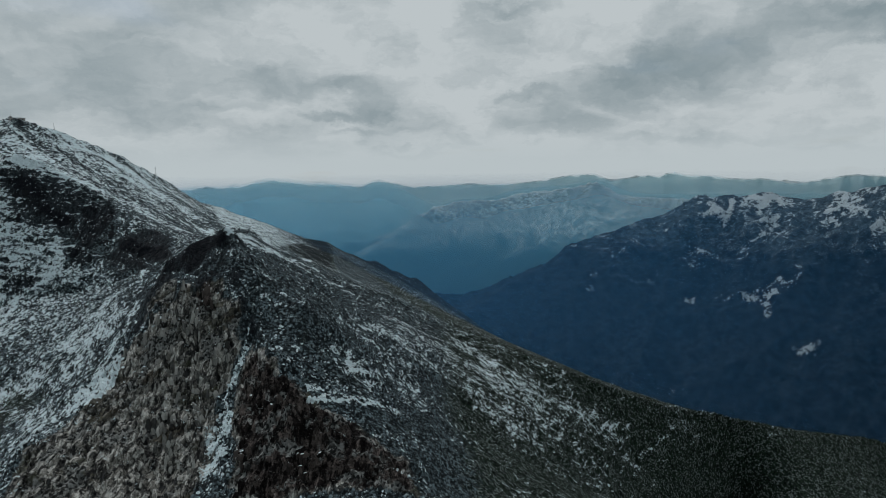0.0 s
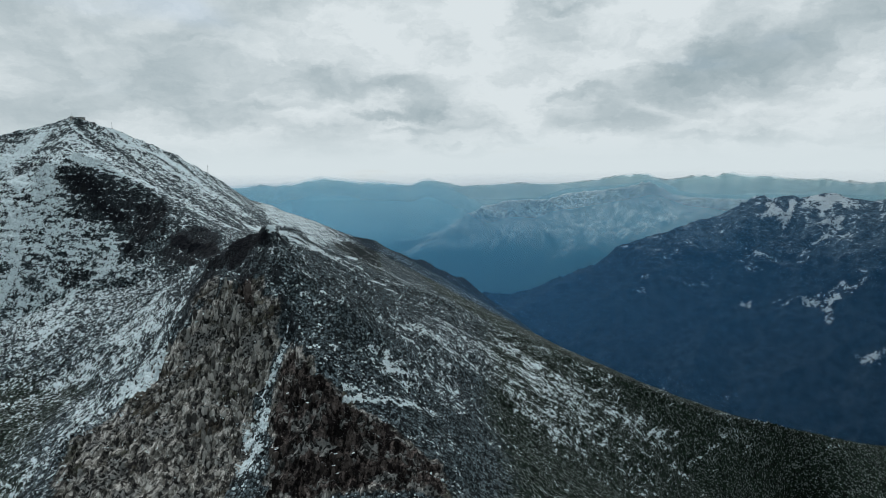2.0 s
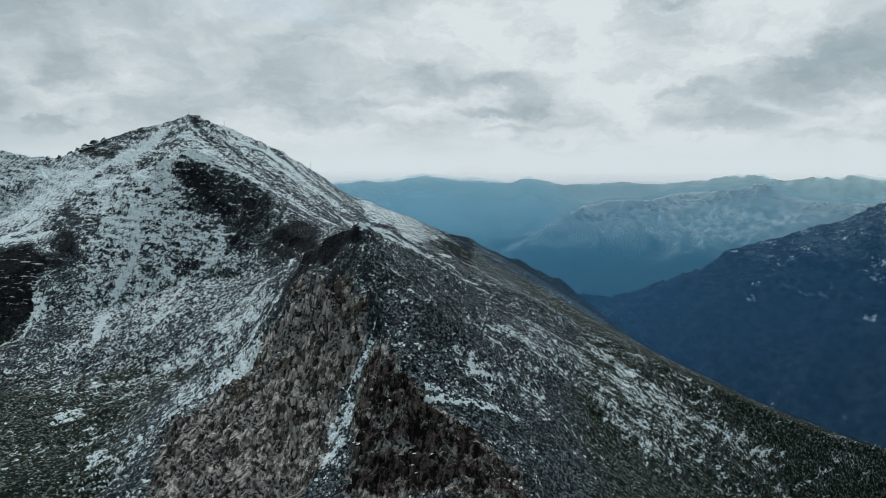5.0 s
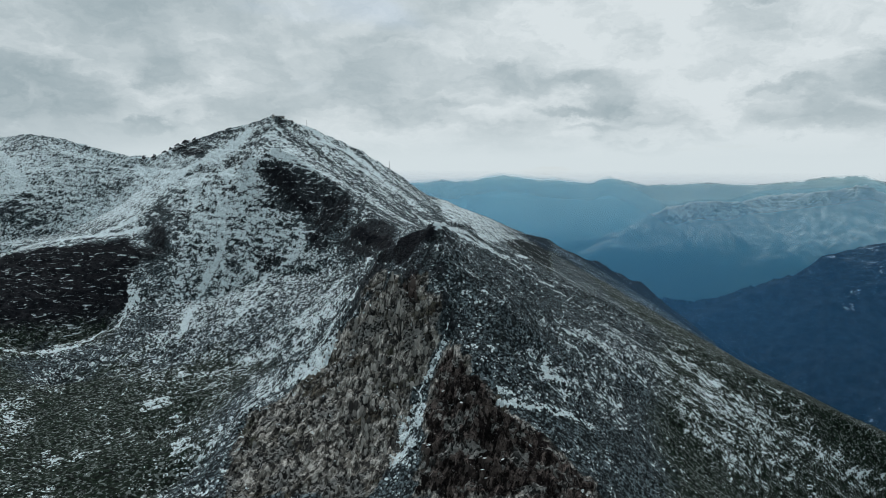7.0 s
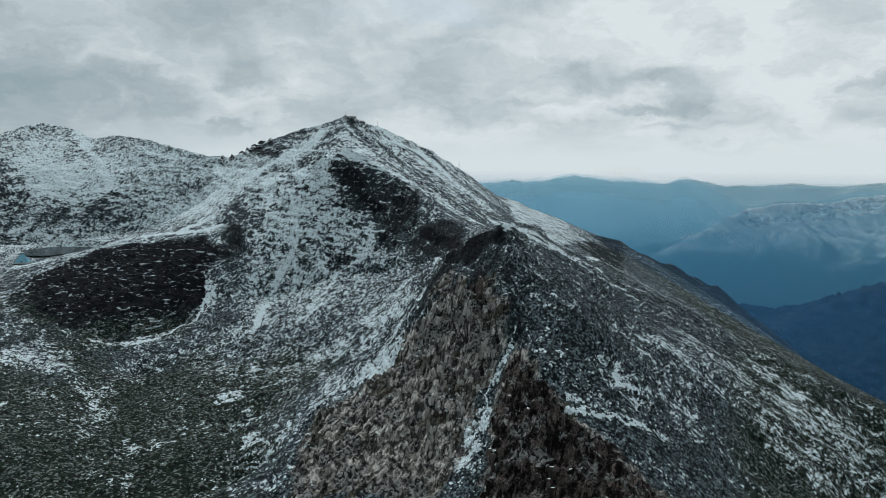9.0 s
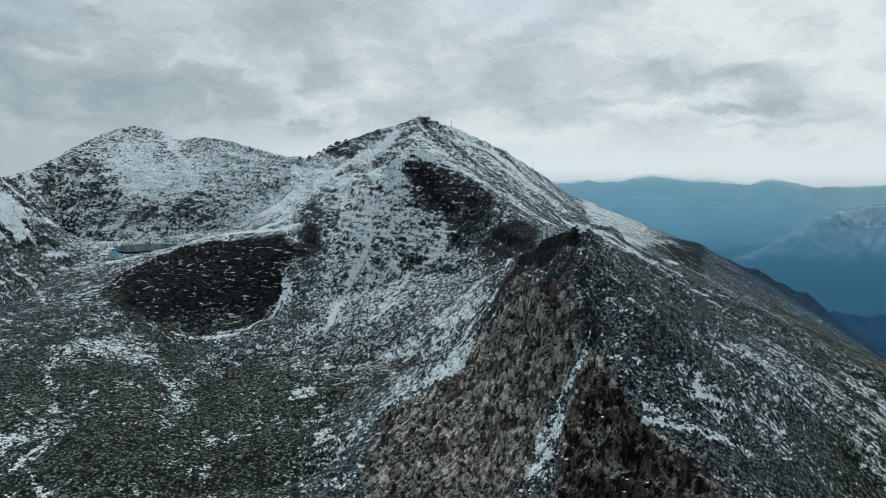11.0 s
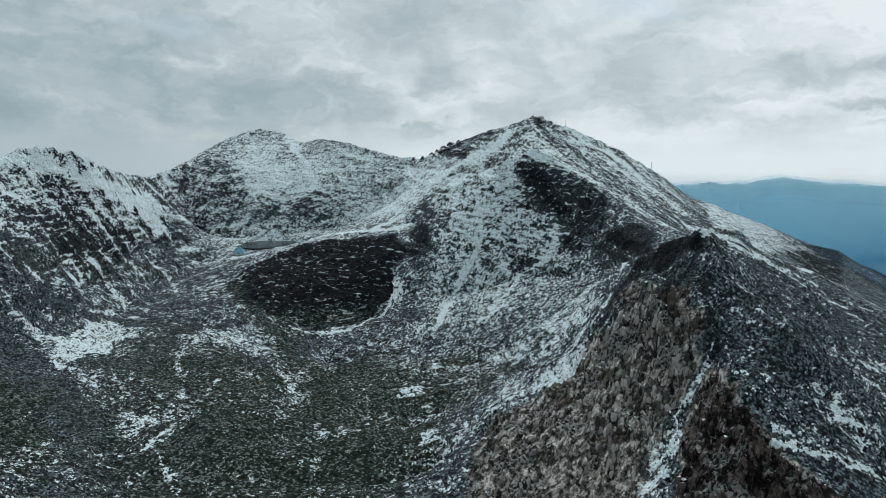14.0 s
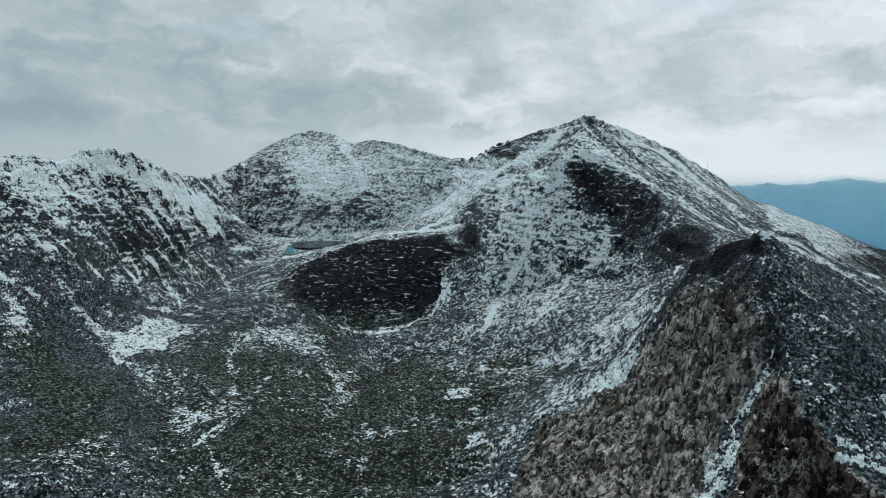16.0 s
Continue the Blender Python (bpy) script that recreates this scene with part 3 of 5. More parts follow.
area("snow", 0.22, 14, (-466, 195), (-424, 276), (-346, 232), (-375, 143), (-397, 151))
lay("snow", 2.0, 0.8, (-345, 291, 101), (-317, 278, 102))
lay("snow", 2.5, 0.7, (-330, 332, 96), (-291, 302, 101))
area("snow", 1.0, 3, (-285, 392), (-291, 409), (-286, 416), (-264, 396))
area("snow", 0.9, 3, (-385, 494), (-396, 515), (-384, 530), (-360, 510))
# streaks down the western slope
lay("snow", 1.8, 0.9, (-797, 320, 219), (-780, 334, 198), (-766, 350, 171), (-756, 355, 155))
lay("snow", 1.6, 0.9, (-761, 289, 197), (-751, 302, 181), (-737, 309, 167))
lay("snow", 2.0, 0.9, (-859, 480, 190), (-845, 492, 164), (-821, 501, 138))
lay("snow", 1.8, 0.9, (-836, 425, 194), (-821, 436, 164), (-797, 430, 148))
lay("snow", 1.6, 0.8, (-887, 562, 172), (-871, 578, 147))
lay("snow", 1.6, 0.8, (-858, 514, 168), (-840, 519, 150), (-822, 514, 133))
lay("snow", 2.6, 0.9, (-729, 321, 154), (-722, 328, 143), (-709, 331, 132))
lay("snow", 1.5, 0.8, (-784, 375, 171), (-778, 393, 153), (-763, 405, 138))
lay("snow", 3.0, 1.0, (-927, 643, 174), (-919, 660, 170), (-919, 678, 172))
area("snow", 0.75, 8, (-899, 403), (-909, 448), (-921, 495), (-980, 610), (-954, 645), (-931, 605), (-945, 578), (-909, 484), (-899, 423))
area("snow", 0.5, 5, (-664, 477), (-728, 472), (-777, 480), (-790, 465), (-803, 458), (-810, 485), (-757, 490))
# rock walls of the cirque
area("crag", 0.45, 5, (-877, 401), (-886, 435), (-905, 493), (-885, 470), (-853, 418), (-852, 392))
area("crag", 0.45, 5, (-851, 423), (-880, 478), (-854, 467), (-837, 436), (-835, 414))
area("crag", 0.55, 5, (-909, 503), (-921, 530), (-930, 577), (-902, 550), (-892, 512))
area("crag", 0.4, 5, (-819, 363), (-826, 397), (-810, 383), (-803, 359))
area("crag", 0.5, 5, (-1079, 761), (-1103, 841), (-1118, 893), (-1075, 832), (-1057, 768), (-1032, 694))
area("crag", 0.8, 4, (-603, 946), (-574, 916), (-617, 934), (-656, 958))
area("talus", 1.0, 14, (-971, 967), (-831, 1007), (-667, 927), (-617, 844), (-681, 800), (-869, 923), (-926, 937))
area("crag", 1.0, 4, (-751, 591), (-761, 647), (-757, 685), (-701, 746), (-617, 776), (-577, 761), (-571, 728), (-552, 697), (-558, 679), (-585, 634), (-609, 607), (-630, 589), (-674, 573), (-701, 567))
lay("snow", 3.0, 0.9, (-829, 671, 164), (-773, 706, 180), (-761, 759, 191), (-700, 776, 204), (-634, 790, 210), (-607, 805, 219))
area("bare", 0.26, 12, (-787, 300), (-793, 334), (-780, 398), (-698, 311), (-644, 242))
area("snow", 0.24, 14, (-368, 508), (-349, 588), (-212, 403), (-207, 350), (-181, 310), (-227, 301), (-312, 397))
area("snow", 0.26, 10, (-964, 699), (-988, 812), (-874, 899), (-857, 762), (-827, 638), (-905, 640))
area("snow", 0.22, 12, (-797, 616), (-766, 672), (-712, 577), (-659, 560), (-661, 494), (-728, 472), (-794, 539))
# dark cliffs of the summit face
area("crag", 0.62, 6, (-437, 834), (-423, 847), (-388, 843), (-347, 842), (-353, 827), (-364, 802), (-393, 808), (-417, 814))
area("crag", 0.62, 6, (-564, 873), (-477, 836), (-464, 816), (-497, 811), (-533, 832))
area("crag", 0.62, 6, (-309, 770), (-298, 792), (-266, 817), (-242, 792), (-259, 742), (-291, 740))
area("crag", 0.75, 5, (-353, 793), (-341, 818), (-325, 841), (-311, 825), (-321, 797), (-331, 781))
area("crag", 0.6, 5, (-430, 766), (-378, 764), (-366, 748), (-402, 745))
area("crag", 0.6, 5, (-568, 778), (-521, 792), (-499, 767), (-533, 743))
area("crag", 0.7, 9, (-481, 800), (-449, 798), (-449, 790), (-470, 783))
lay("snow", 4.5, 1.0, (-460, 831, 300), (-446, 811, 263), (-456, 795, 237), (-465, 782, 219), (-470, 761, 183), (-477, 738, 152), (-468, 699, 130), (-448, 643, 111))
lay("snow", 2.5, 0.9, (-487, 817, 262), (-479, 795, 232), (-477, 780, 211))
area("snow", 0.6, 6, (-403, 789), (-355, 778), (-340, 762), (-366, 749), (-378, 764), (-412, 770), (-417, 778))
area("snow", 0.5, 7, (-257, 652), (-209, 553), (-231, 557), (-289, 601), (-308, 627), (-282, 636))
area("snow", 0.65, 5, (-178, 442), (-173, 422), (-192, 412), (-213, 417), (-212, 435), (-193, 439))
area("snow", 0.5, 5, (-346, 621), (-292, 595), (-288, 565), (-330, 588), (-333, 562), (-354, 602))
lay("snow", 2.5, 0.8, (-403, 578, 96), (-374, 575, 98), (-362, 587, 100), (-356, 605, 106))
lay("snow", 3.0, 1.0, (-383, 685, 143), (-391, 671, 133), (-399, 663, 127))
area("snow", 0.2, 16, (-611, 894), (-450, 835), (-396, 798), (-341, 779), (-289, 739), (-222, 578), (-292, 595), (-358, 603), (-455, 636), (-531, 727), (-547, 775))
area("snow", 0.30, 12, (-854, 908), (-617, 802), (-613, 852), (-590, 894), (-717, 962), (-804, 943))
area("snow", 0.42, 10, (-587, 889), (-449, 833), (-406, 794), (-348, 779), (-335, 745), (-408, 736), (-472, 746), (-530, 792))
# summit flank: long streaks down to the east
lay("snow", 5.0, 0.8, (-437, 849, 320), (-384, 851, 305), (-339, 856, 280))
lay("snow", 4.0, 0.9, (-376, 989, 326), (-330, 978, 294), (-295, 958, 267))
lay("snow", 6.0, 0.8, (-382, 951, 321), (-348, 961, 302), (-307, 958, 275))
lay("snow", 3.0, 0.8, (-421, 949, 346), (-389, 978, 332), (-358, 986, 314))
lay("snow", 5.0, 1.0, (-241, 914, 229), (-228, 921, 225), (-110, 460, 262))
lay("snow", 4.0, 1.0, (-155, 660, 245), (-143, 696, 236), (-113, 721, 215), (-75, 726, 189), (-48, 733, 176))
lay("snow", 3.0, 0.8, (-277, 1108, 255), (-229, 1080, 233), (-126, 737, 226), (-103, 752, 210))
# the near spur
area("crag", 0.5, 5, (-138, 434), (-144, 460), (-224, 770), (-116, 460), (-109, 456), (-106, 431), (-99, 413), (-110, 415), (-126, 421))
area("crag", 0.5, 3, (-248, 629), (-243, 666), (-146, 460), (-138, 434), (-156, 440), (-172, 450))
area("brown", 0.9, 9, (-172, 428), (-167, 438), (-156, 440), (-137, 435), (-126, 420), (-109, 414), (-97, 410), (-94, 405), (-100, 384), (-102, 370), (-102, 364), (-109, 342), (-112, 328), (-181, 300), (-197, 318), (-213, 363), (-204, 389), (-179, 400), (-175, 417))
area("brown", 0.9, 9, (-89, 405), (-74, 382), (-60, 361), (-45, 331), (-38, 322), (-88, 322), (-91, 356), (-93, 383))
# crag 0.95 right of the gully paints that side as in shade
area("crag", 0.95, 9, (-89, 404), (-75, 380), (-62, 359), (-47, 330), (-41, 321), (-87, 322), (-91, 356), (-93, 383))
lay("snow", 2.1, 1.0, (-90, 407, 202), (-92, 402, 193), (-94, 392, 185), (-98, 385, 176), (-100, 374, 169))
lay("snow", 3.4, 1.0, (-100, 373, 169), (-98, 363, 162), (-97, 349, 156), (-99, 341, 147))
area("snow", 0.55, 5, (-101, 368), (-96, 360), (-93, 343), (-92, 324), (-107, 330), (-107, 349), (-110, 361))
area("brown", 0.9, 9, (-85, 395), (-72, 372), (-48, 360), (-22, 338), (2, 324), (9, 288), (-87, 301), (-88, 334), (-88, 365))
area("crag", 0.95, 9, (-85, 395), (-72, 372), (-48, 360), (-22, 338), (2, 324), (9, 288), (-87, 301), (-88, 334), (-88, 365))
area("brown", 0.85, 9, (-186, 434), (-149, 444), (-112, 438), (-92, 404), (-101, 375), (-104, 323), (-104, 310), (-191, 317), (-206, 358), (-200, 395))
# snow streaks on the eastern flank of the spur
area("snow", 0.55, 5, (-43, 401), (-31, 420), (-13, 413), (-2, 421), (-17, 395), (-30, 397))
lay("snow", 2.5, 0.9, (-42, 361, 171), (-26, 371, 166), (-10, 380, 158), (6, 388, 148))
lay("snow", 2.0, 0.8, (-58, 363, 181), (-49, 368, 177), (-39, 369, 172))
lay("snow", 2.0, 0.8, (-77, 425, 214), (-60, 421, 213))
lay("snow", 1.6, 0.8, (-42, 513, 187), (-24, 510, 174), (-9, 508, 162))
area("snow", 0.36, 12, (4, 695), (48, 714), (102, 698), (156, 712), (192, 702), (203, 674), (139, 592), (89, 553), (68, 545), (39, 549), (5, 531))
area("snow", 0.20, 12, (121, 738), (199, 752), (289, 788), (355, 803), (296, 747), (197, 677), (135, 650))
lay("snow", 2.0, 0.8, (-76, 427, 215), (-62, 421, 213), (-55, 420, 212))
lay("snow", 2.2, 0.8, (-60, 366, 185), (-51, 374, 181), (-37, 381, 175))
lay("snow", 2.2, 0.9, (-50, 356, 173), (-40, 366, 171), (-30, 364, 167), (-21, 373, 163))
# snow thinned so the ground's colour carries the darkening of the lower corners
area("bare", 0.25, 10, (9, 351), (112, 519), (212, 608), (17, 304))
area("bare", 0.36, 20, (-736, 279), (-725, 319), (-536, 283), (-469, 264), (-475, 199), (-456, 172))
# couloirs and snow on the summit face
lay("snow", 5.3, 0.70, (-491, 810, 247), (-476, 793, 226), (-474, 777, 205))
lay("snow", 12.7, 0.40, (-379, 794, 231), (-367, 780, 212), (-362, 763, 194))
lay("snow", 4.1, 0.80, (-359, 757, 188), (-390, 746, 172), (-390, 718, 155), (-398, 687, 139))
lay("snow", 22.7, 0.35, (-512, 795, 224), (-510, 765, 188), (-507, 747, 168))
lay("snow", 21.7, 0.30, (-436, 783, 214), (-406, 773, 203), (-438, 760, 180))
lay("snow", 19.4, 0.35, (-464, 801, 241), (-420, 798, 236))
lay("snow", 14.0, 0.55, (-631, 878, 270), (-592, 898, 299), (-546, 906, 322), (-510, 926, 351))
lay("snow", 5.3, 0.55, (-429, 873, 326), (-389, 860, 309), (-350, 859, 287), (-309, 869, 265), (-275, 854, 246), (-241, 851, 230))
lay("snow", 11.6, 0.40, (-361, 965, 310), (-312, 964, 278), (-258, 959, 242))
lay("snow", 6.9, 0.45, (-441, 959, 362), (-409, 977, 346))
# snow round the foot of the cliff and on the cirque floor
lay("snow", 3.6, 0.62, (-645, 607, 115), (-626, 606, 103), (-585, 605, 97), (-565, 625, 98), (-564, 672, 106), (-555, 696, 124), (-558, 711, 140))
lay("snow", 6.0, 0.60, (-575, 732, 163), (-548, 701, 131))
lay("snow", 10.4, 0.50, (-656, 483, 113), (-644, 514, 111), (-635, 540, 110))
lay("snow", 11.5, 0.52, (-616, 537, 105), (-560, 509, 95), (-510, 483, 89))
lay("snow", 3.7, 0.55, (-689, 635, 143), (-664, 602, 124), (-639, 571, 111))
lay("snow", 10.7, 0.95, (-710, 332, 130), (-684, 337, 123), (-680, 355, 120), (-694, 381, 119), (-732, 422, 117), (-706, 434, 117))
lay("snow", 5.7, 0.80, (-719, 331, 136), (-679, 326, 123), (-632, 317, 118))
lay("snow", 5.1, 0.80, (-768, 414, 134), (-774, 445, 125), (-741, 463, 121))
lay("snow", 4.7, 1.00, (-290, 404, 103), (-270, 399, 109))
lay("snow", 4.4, 0.90, (-396, 512, 89), (-375, 520, 92))
lay("snow", 3.8, 0.80, (-390, 399, 88), (-375, 392, 89))
lay("snow", 3.8, 0.80, (-369, 402, 89), (-353, 404, 91))
lay("snow", 3.5, 0.70, (-399, 572, 95), (-369, 585, 99))
lay("snow", 2.2, 0.80, (-562, 395, 105), (-504, 350, 104))
lay("snow", 2.2, 0.70, (-533, 411, 99), (-501, 371, 101))
lay("snow", 3.8, 0.65, (-485, 295, 108), (-461, 296, 107))
lay("snow", 3.8, 0.60, (-527, 305, 110), (-537, 322, 109), (-578, 334, 113))
lay("snow", 13.0, 0.40, (-614, 431, 108), (-618, 462, 107), (-620, 495, 107))
lay("snow", 1.4, 0.60, (-454, 327, 105), (-435, 297, 108), (-428, 280, 107), (-421, 266, 107))
lay("snow", 5.4, 0.50, (-376, 202, 117), (-384, 235, 105))
# snow on the western ridge, the second peak and the cliff top
lay("snow", 11.5, 0.60, (-890, 381, 302), (-902, 411, 302), (-909, 450, 295), (-918, 492, 284), (-945, 549, 271), (-977, 614, 255), (-975, 662, 222), (-975, 694, 207))
lay("snow", 24.4, 0.22, (-850, 331, 278), (-871, 402, 262), (-891, 476, 244), (-924, 562, 223))
lay("snow", 44.7, 0.22, (-1079, 917, 332), (-1014, 889, 277), (-959, 897, 246))
lay("snow", 9.1, 0.55, (-1075, 1005, 361), (-1010, 975, 325), (-968, 953, 294), (-929, 934, 262))
lay("snow", 4.2, 0.80, (-661, 795, 211), (-630, 820, 228))
lay("snow", 4.3, 0.80, (-776, 774, 189), (-706, 778, 202), (-611, 797, 213))
lay("snow", 5.3, 0.80, (-843, 677, 163), (-816, 702, 171))
lay("snow", 7.8, 0.80, (-750, 987, 300), (-671, 933, 291))
lay("snow", 6.4, 0.60, (-747, 260, 188), (-717, 261, 164), (-691, 257, 147))
lay("snow", 3.3, 0.60, (-746, 277, 183), (-725, 288, 161))
lay("snow", 4.7, 0.60, (-762, 309, 186), (-747, 322, 165))
lay("snow", 3.7, 0.60, (-790, 387, 167), (-782, 402, 146))
lay("snow", 5.6, 0.70, (-926, 638, 174), (-921, 671, 170))
lay("snow", 2.8, 0.55, (-797, 309, 225), (-783, 319, 204), (-770, 321, 188))
lay("snow", 2.8, 0.55, (-798, 337, 210), (-784, 348, 188), (-771, 350, 173))
lay("snow", 2.9, 0.55, (-798, 360, 195), (-785, 371, 173), (-772, 374, 156))
lay("snow", 3.0, 0.55, (-820, 405, 189), (-809, 420, 164), (-794, 422, 147))
lay("snow", 3.2, 0.55, (-846, 454, 186), (-835, 470, 159), (-812, 468, 142))
lay("snow", 3.2, 0.55, (-859, 488, 181), (-841, 501, 155), (-820, 500, 137))
lay("snow", 3.3, 0.55, (-868, 522, 173), (-847, 533, 146), (-811, 523, 131))
lay("snow", 3.4, 0.55, (-890, 571, 171), (-866, 582, 142), (-788, 543, 135))
# snow beside and on the near spur
lay("snow", 9.9, 0.60, (-245, 680, 197), (-263, 672, 185), (-273, 629, 164), (-295, 626, 149))
lay("snow", 3.4, 0.80, (-218, 572, 183), (-192, 456, 180), (-193, 431, 166), (-203, 417, 155))
lay("snow", 8.8, 0.40, (-331, 625, 128), (-342, 600, 103))
lay("snow", 1.2, 0.70, (-90, 410, 200), (-93, 391, 183), (-99, 377, 170))
lay("snow", 3.0, 0.45, (-80, 426, 214), (-66, 433, 211))
lay("snow", 2.4, 0.75, (-52, 366, 177), (-36, 369, 169), (-15, 381, 158), (5, 391, 145))
lay("snow", 4.8, 0.40, (-38, 411, 184), (-21, 422, 173), (-10, 415, 161))
lay("snow", 8.8, 0.38, (-24, 547, 173), (13, 572, 150), (55, 621, 119), (87, 635, 96))
lay("snow", 12.2, 0.30, (43, 589, 128), (90, 620, 91), (144, 644, 50))
lay("snow", 3.0, 0.40, (-108, 437, 231), (-102, 424, 215))
lay("snow", 6.1, 1.00, (-215, 972, 225), (-128, 738, 226), (-101, 965, 176))
lay("snow", 4.5, 1.00, (-229, 930, 227), (-139, 679, 233), (-108, 719, 212), (-76, 755, 192))
lay("snow", 36.9, 0.50, (-992, 4434, 100), (-770, 4408, 11), (-162, 1230, 191))
lay("snow", 26.7, 0.30, (-697, 329, 126), (-690, 366, 120), (-714, 432, 117))
lay("snow", 19.7, 0.35, (-622, 530, 107), (-544, 503, 93))
lay("snow", 3.9, 0.60, (-101, 965, 176), (-35, 947, 149), (32, 875, 126))
lay("snow", 18.6, 0.42, (-244, 625, 182), (-245, 569, 157), (-263, 557, 135))
lay("snow", 5.1, 0.60, (-253, 726, 201), (-219, 597, 191), (-192, 477, 188), (-195, 442, 170))
lay("snow", 10.6, 0.40, (-221, 421, 145), (-327, 569, 106), (-377, 581, 98))
# bare dark crags
lay("crag", 24.1, 1.00, (-713, 674, 164), (-675, 698, 166), (-623, 735, 175))
lay("crag", 25.9, 1.00, (-669, 642, 139), (-625, 668, 134), (-591, 698, 140))
lay("crag", 20.7, 1.00, (-629, 629, 115), (-596, 653, 113))
lay("crag", 14.8, 1.00, (-732, 708, 181), (-673, 742, 188), (-617, 765, 194))
lay("crag", 12.6, 0.80, (-594, 762, 189), (-544, 761, 186), (-576, 791, 212))
lay("crag", 16.7, 0.95, (-718, 616, 146), (-673, 600, 127), (-649, 608, 118))
lay("crag", 26.5, 1.00, (-697, 653, 152), (-644, 687, 151), (-594, 719, 157))
lay("crag", 13.7, 1.00, (-431, 835, 292), (-398, 830, 279))
lay("crag", 11.7, 1.00, (-391, 819, 264), (-365, 807, 246))
lay("crag", 9.4, 0.90, (-344, 830, 266), (-334, 805, 239))
lay("crag", 9.0, 0.90, (-349, 778, 212), (-329, 769, 204))
lay("crag", 13.8, 1.00, (-288, 781, 218), (-252, 768, 215), (-132, 464, 251))
lay("crag", 9.4, 0.90, (-268, 753, 203), (-148, 463, 239))
lay("crag", 8.4, 0.90, (-660, 970, 327), (-585, 922, 323))
lay("crag", 10.5, 0.80, (-535, 858, 283), (-496, 827, 268))
lay("crag", 8.0, 0.80, (-527, 816, 244), (-547, 804, 229))
lay("crag", 9.2, 0.70, (-417, 767, 194), (-380, 757, 186))
lay("crag", 12.7, 0.60, (-855, 388, 250), (-858, 415, 234), (-891, 469, 252))
lay("crag", 11.1, 0.60, (-845, 429, 206), (-861, 467, 202))
lay("crag", 23.3, 0.50, (-980, 859, 231), (-928, 896, 226), (-881, 908, 212))
lay("crag", 6.5, 1.00, (-115, 458, 257), (-127, 459, 248), (-135, 455, 237))
lay("crag", 9.5, 0.90, (-123, 440, 226), (-119, 428, 212))
# brown turf and rust on the near spur
lay("brown", 16.5, 0.62, (-152, 446, 211), (-139, 420, 193), (-144, 400, 173))
lay("brown", 20.5, 0.60, (-156, 397, 167), (-135, 378, 158), (-159, 345, 140))
lay("brown", 13.9, 0.55, (-123, 421, 202), (-110, 409, 194), (-116, 383, 167))
lay("brown", 7.0, 0.40, (-31, 318, 154), (-16, 305, 150))
# turf on the cirque floor and lower slopes
lay("turf", 27.6, 0.60, (-804, 363, 201), (-830, 441, 170), (-867, 560, 153))
lay("turf", 26.3, 0.70, (-506, 345, 105), (-472, 390, 95), (-446, 434, 84))
lay("turf", 40.3, 0.75, (-668, 255, 135), (-553, 240, 122), (-423, 182, 131))
lay("turf", 45.7, 0.40, (-888, 642, 151), (-737, 517, 127), (-635, 391, 113))
lay("turf", 37.2, 0.45, (-830, 640, 156), (-658, 560, 117), (-535, 536, 87))
lay("turf", 23.1, 0.60, (-760, 587, 145), (-687, 566, 126))
lay("turf", 33.3, 0.55, (-382, 262, 104), (-351, 312, 99), (-329, 367, 95))
lay("turf", 23.8, 0.50, (-949, 644, 190), (-943, 682, 188))
lay("turf", 13.8, 0.40, (-59, 406, 196), (-28, 387, 169), (2, 368, 145))
lay("turf", 16.4, 0.20, (-136, 1044, 188), (-5, 1006, 129), (110, 946, 82), (218, 805, 51))
# pale fresh scree below the walls
lay("talus", 42.0, 1.00, (-551, 589, 86), (-514, 629, 98), (-488, 708, 131), (-471, 735, 143))
lay("talus", 32.5, 1.00, (-435, 612, 95), (-412, 679, 132), (-359, 702, 155), (-319, 731, 175))
lay("talus", 23.2, 0.40, (-354, 619, 114), (-297, 607, 138))
lay("talus", 62.1, 1.00, (-930, 990, 310), (-851, 983, 289), (-742, 948, 261), (-705, 947, 281))
lay("talus", 40.7, 1.00, (-853, 939, 238), (-768, 933, 231))
lay("talus", 46.0, 0.90, (-849, 965, 268), (-804, 976, 279), (-724, 941, 261))
lay("talus", 31.1, 0.80, (-956, 837, 191), (-902, 871, 187), (-843, 912, 198))
lay("talus", 23.1, 0.80, (-522, 783, 209), (-531, 769, 194))
lay("talus", 20.2, 0.70, (-683, 519, 120), (-627, 517, 108), (-552, 486, 95))
# snow fields on the far massifs
area("snow", 0.42, 14, (1390, 2725), (1470, 2810), (1556, 2801), (1653, 2790), (1731, 2705), (1699, 2593), (1602, 2655), (1509, 2666), (1446, 2687))
area("snow", 0.95, 7, (1127, 3594), (1186, 3560), (1160, 3526), (1119, 3548))
area("snow", 0.9, 7, (1202, 3559), (1261, 3529), (1010, 2872), (1197, 3525))
area("snow", 0.95, 7, (1316, 2653), (1342, 2616), (1376, 2567), (1314, 2577))
area("snow", 0.95, 7, (1252, 2567), (1303, 2518), (1277, 2512), (1250, 2542))
area("snow", 0.9, 6, (828, 2559), (874, 2585), (868, 2547), (835, 2537))
area("snow", 0.95, 6, (1193, 2458), (1232, 2438), (1200, 2397), (1182, 2416))
area("snow", 0.9, 6, (1300, 2382), (1334, 2343), (1308, 2324), (1295, 2357))
area("snow", 0.95, 7, (1341, 2321), (1408, 2315), (1451, 2271), (1446, 2229), (1416, 2248), (1382, 2156), (1359, 2193), (1395, 2274))
area("snow", 0.8, 7, (1460, 2273), (1524, 2276), (1554, 2301), (1557, 2273), (1522, 2229), (1471, 2227))
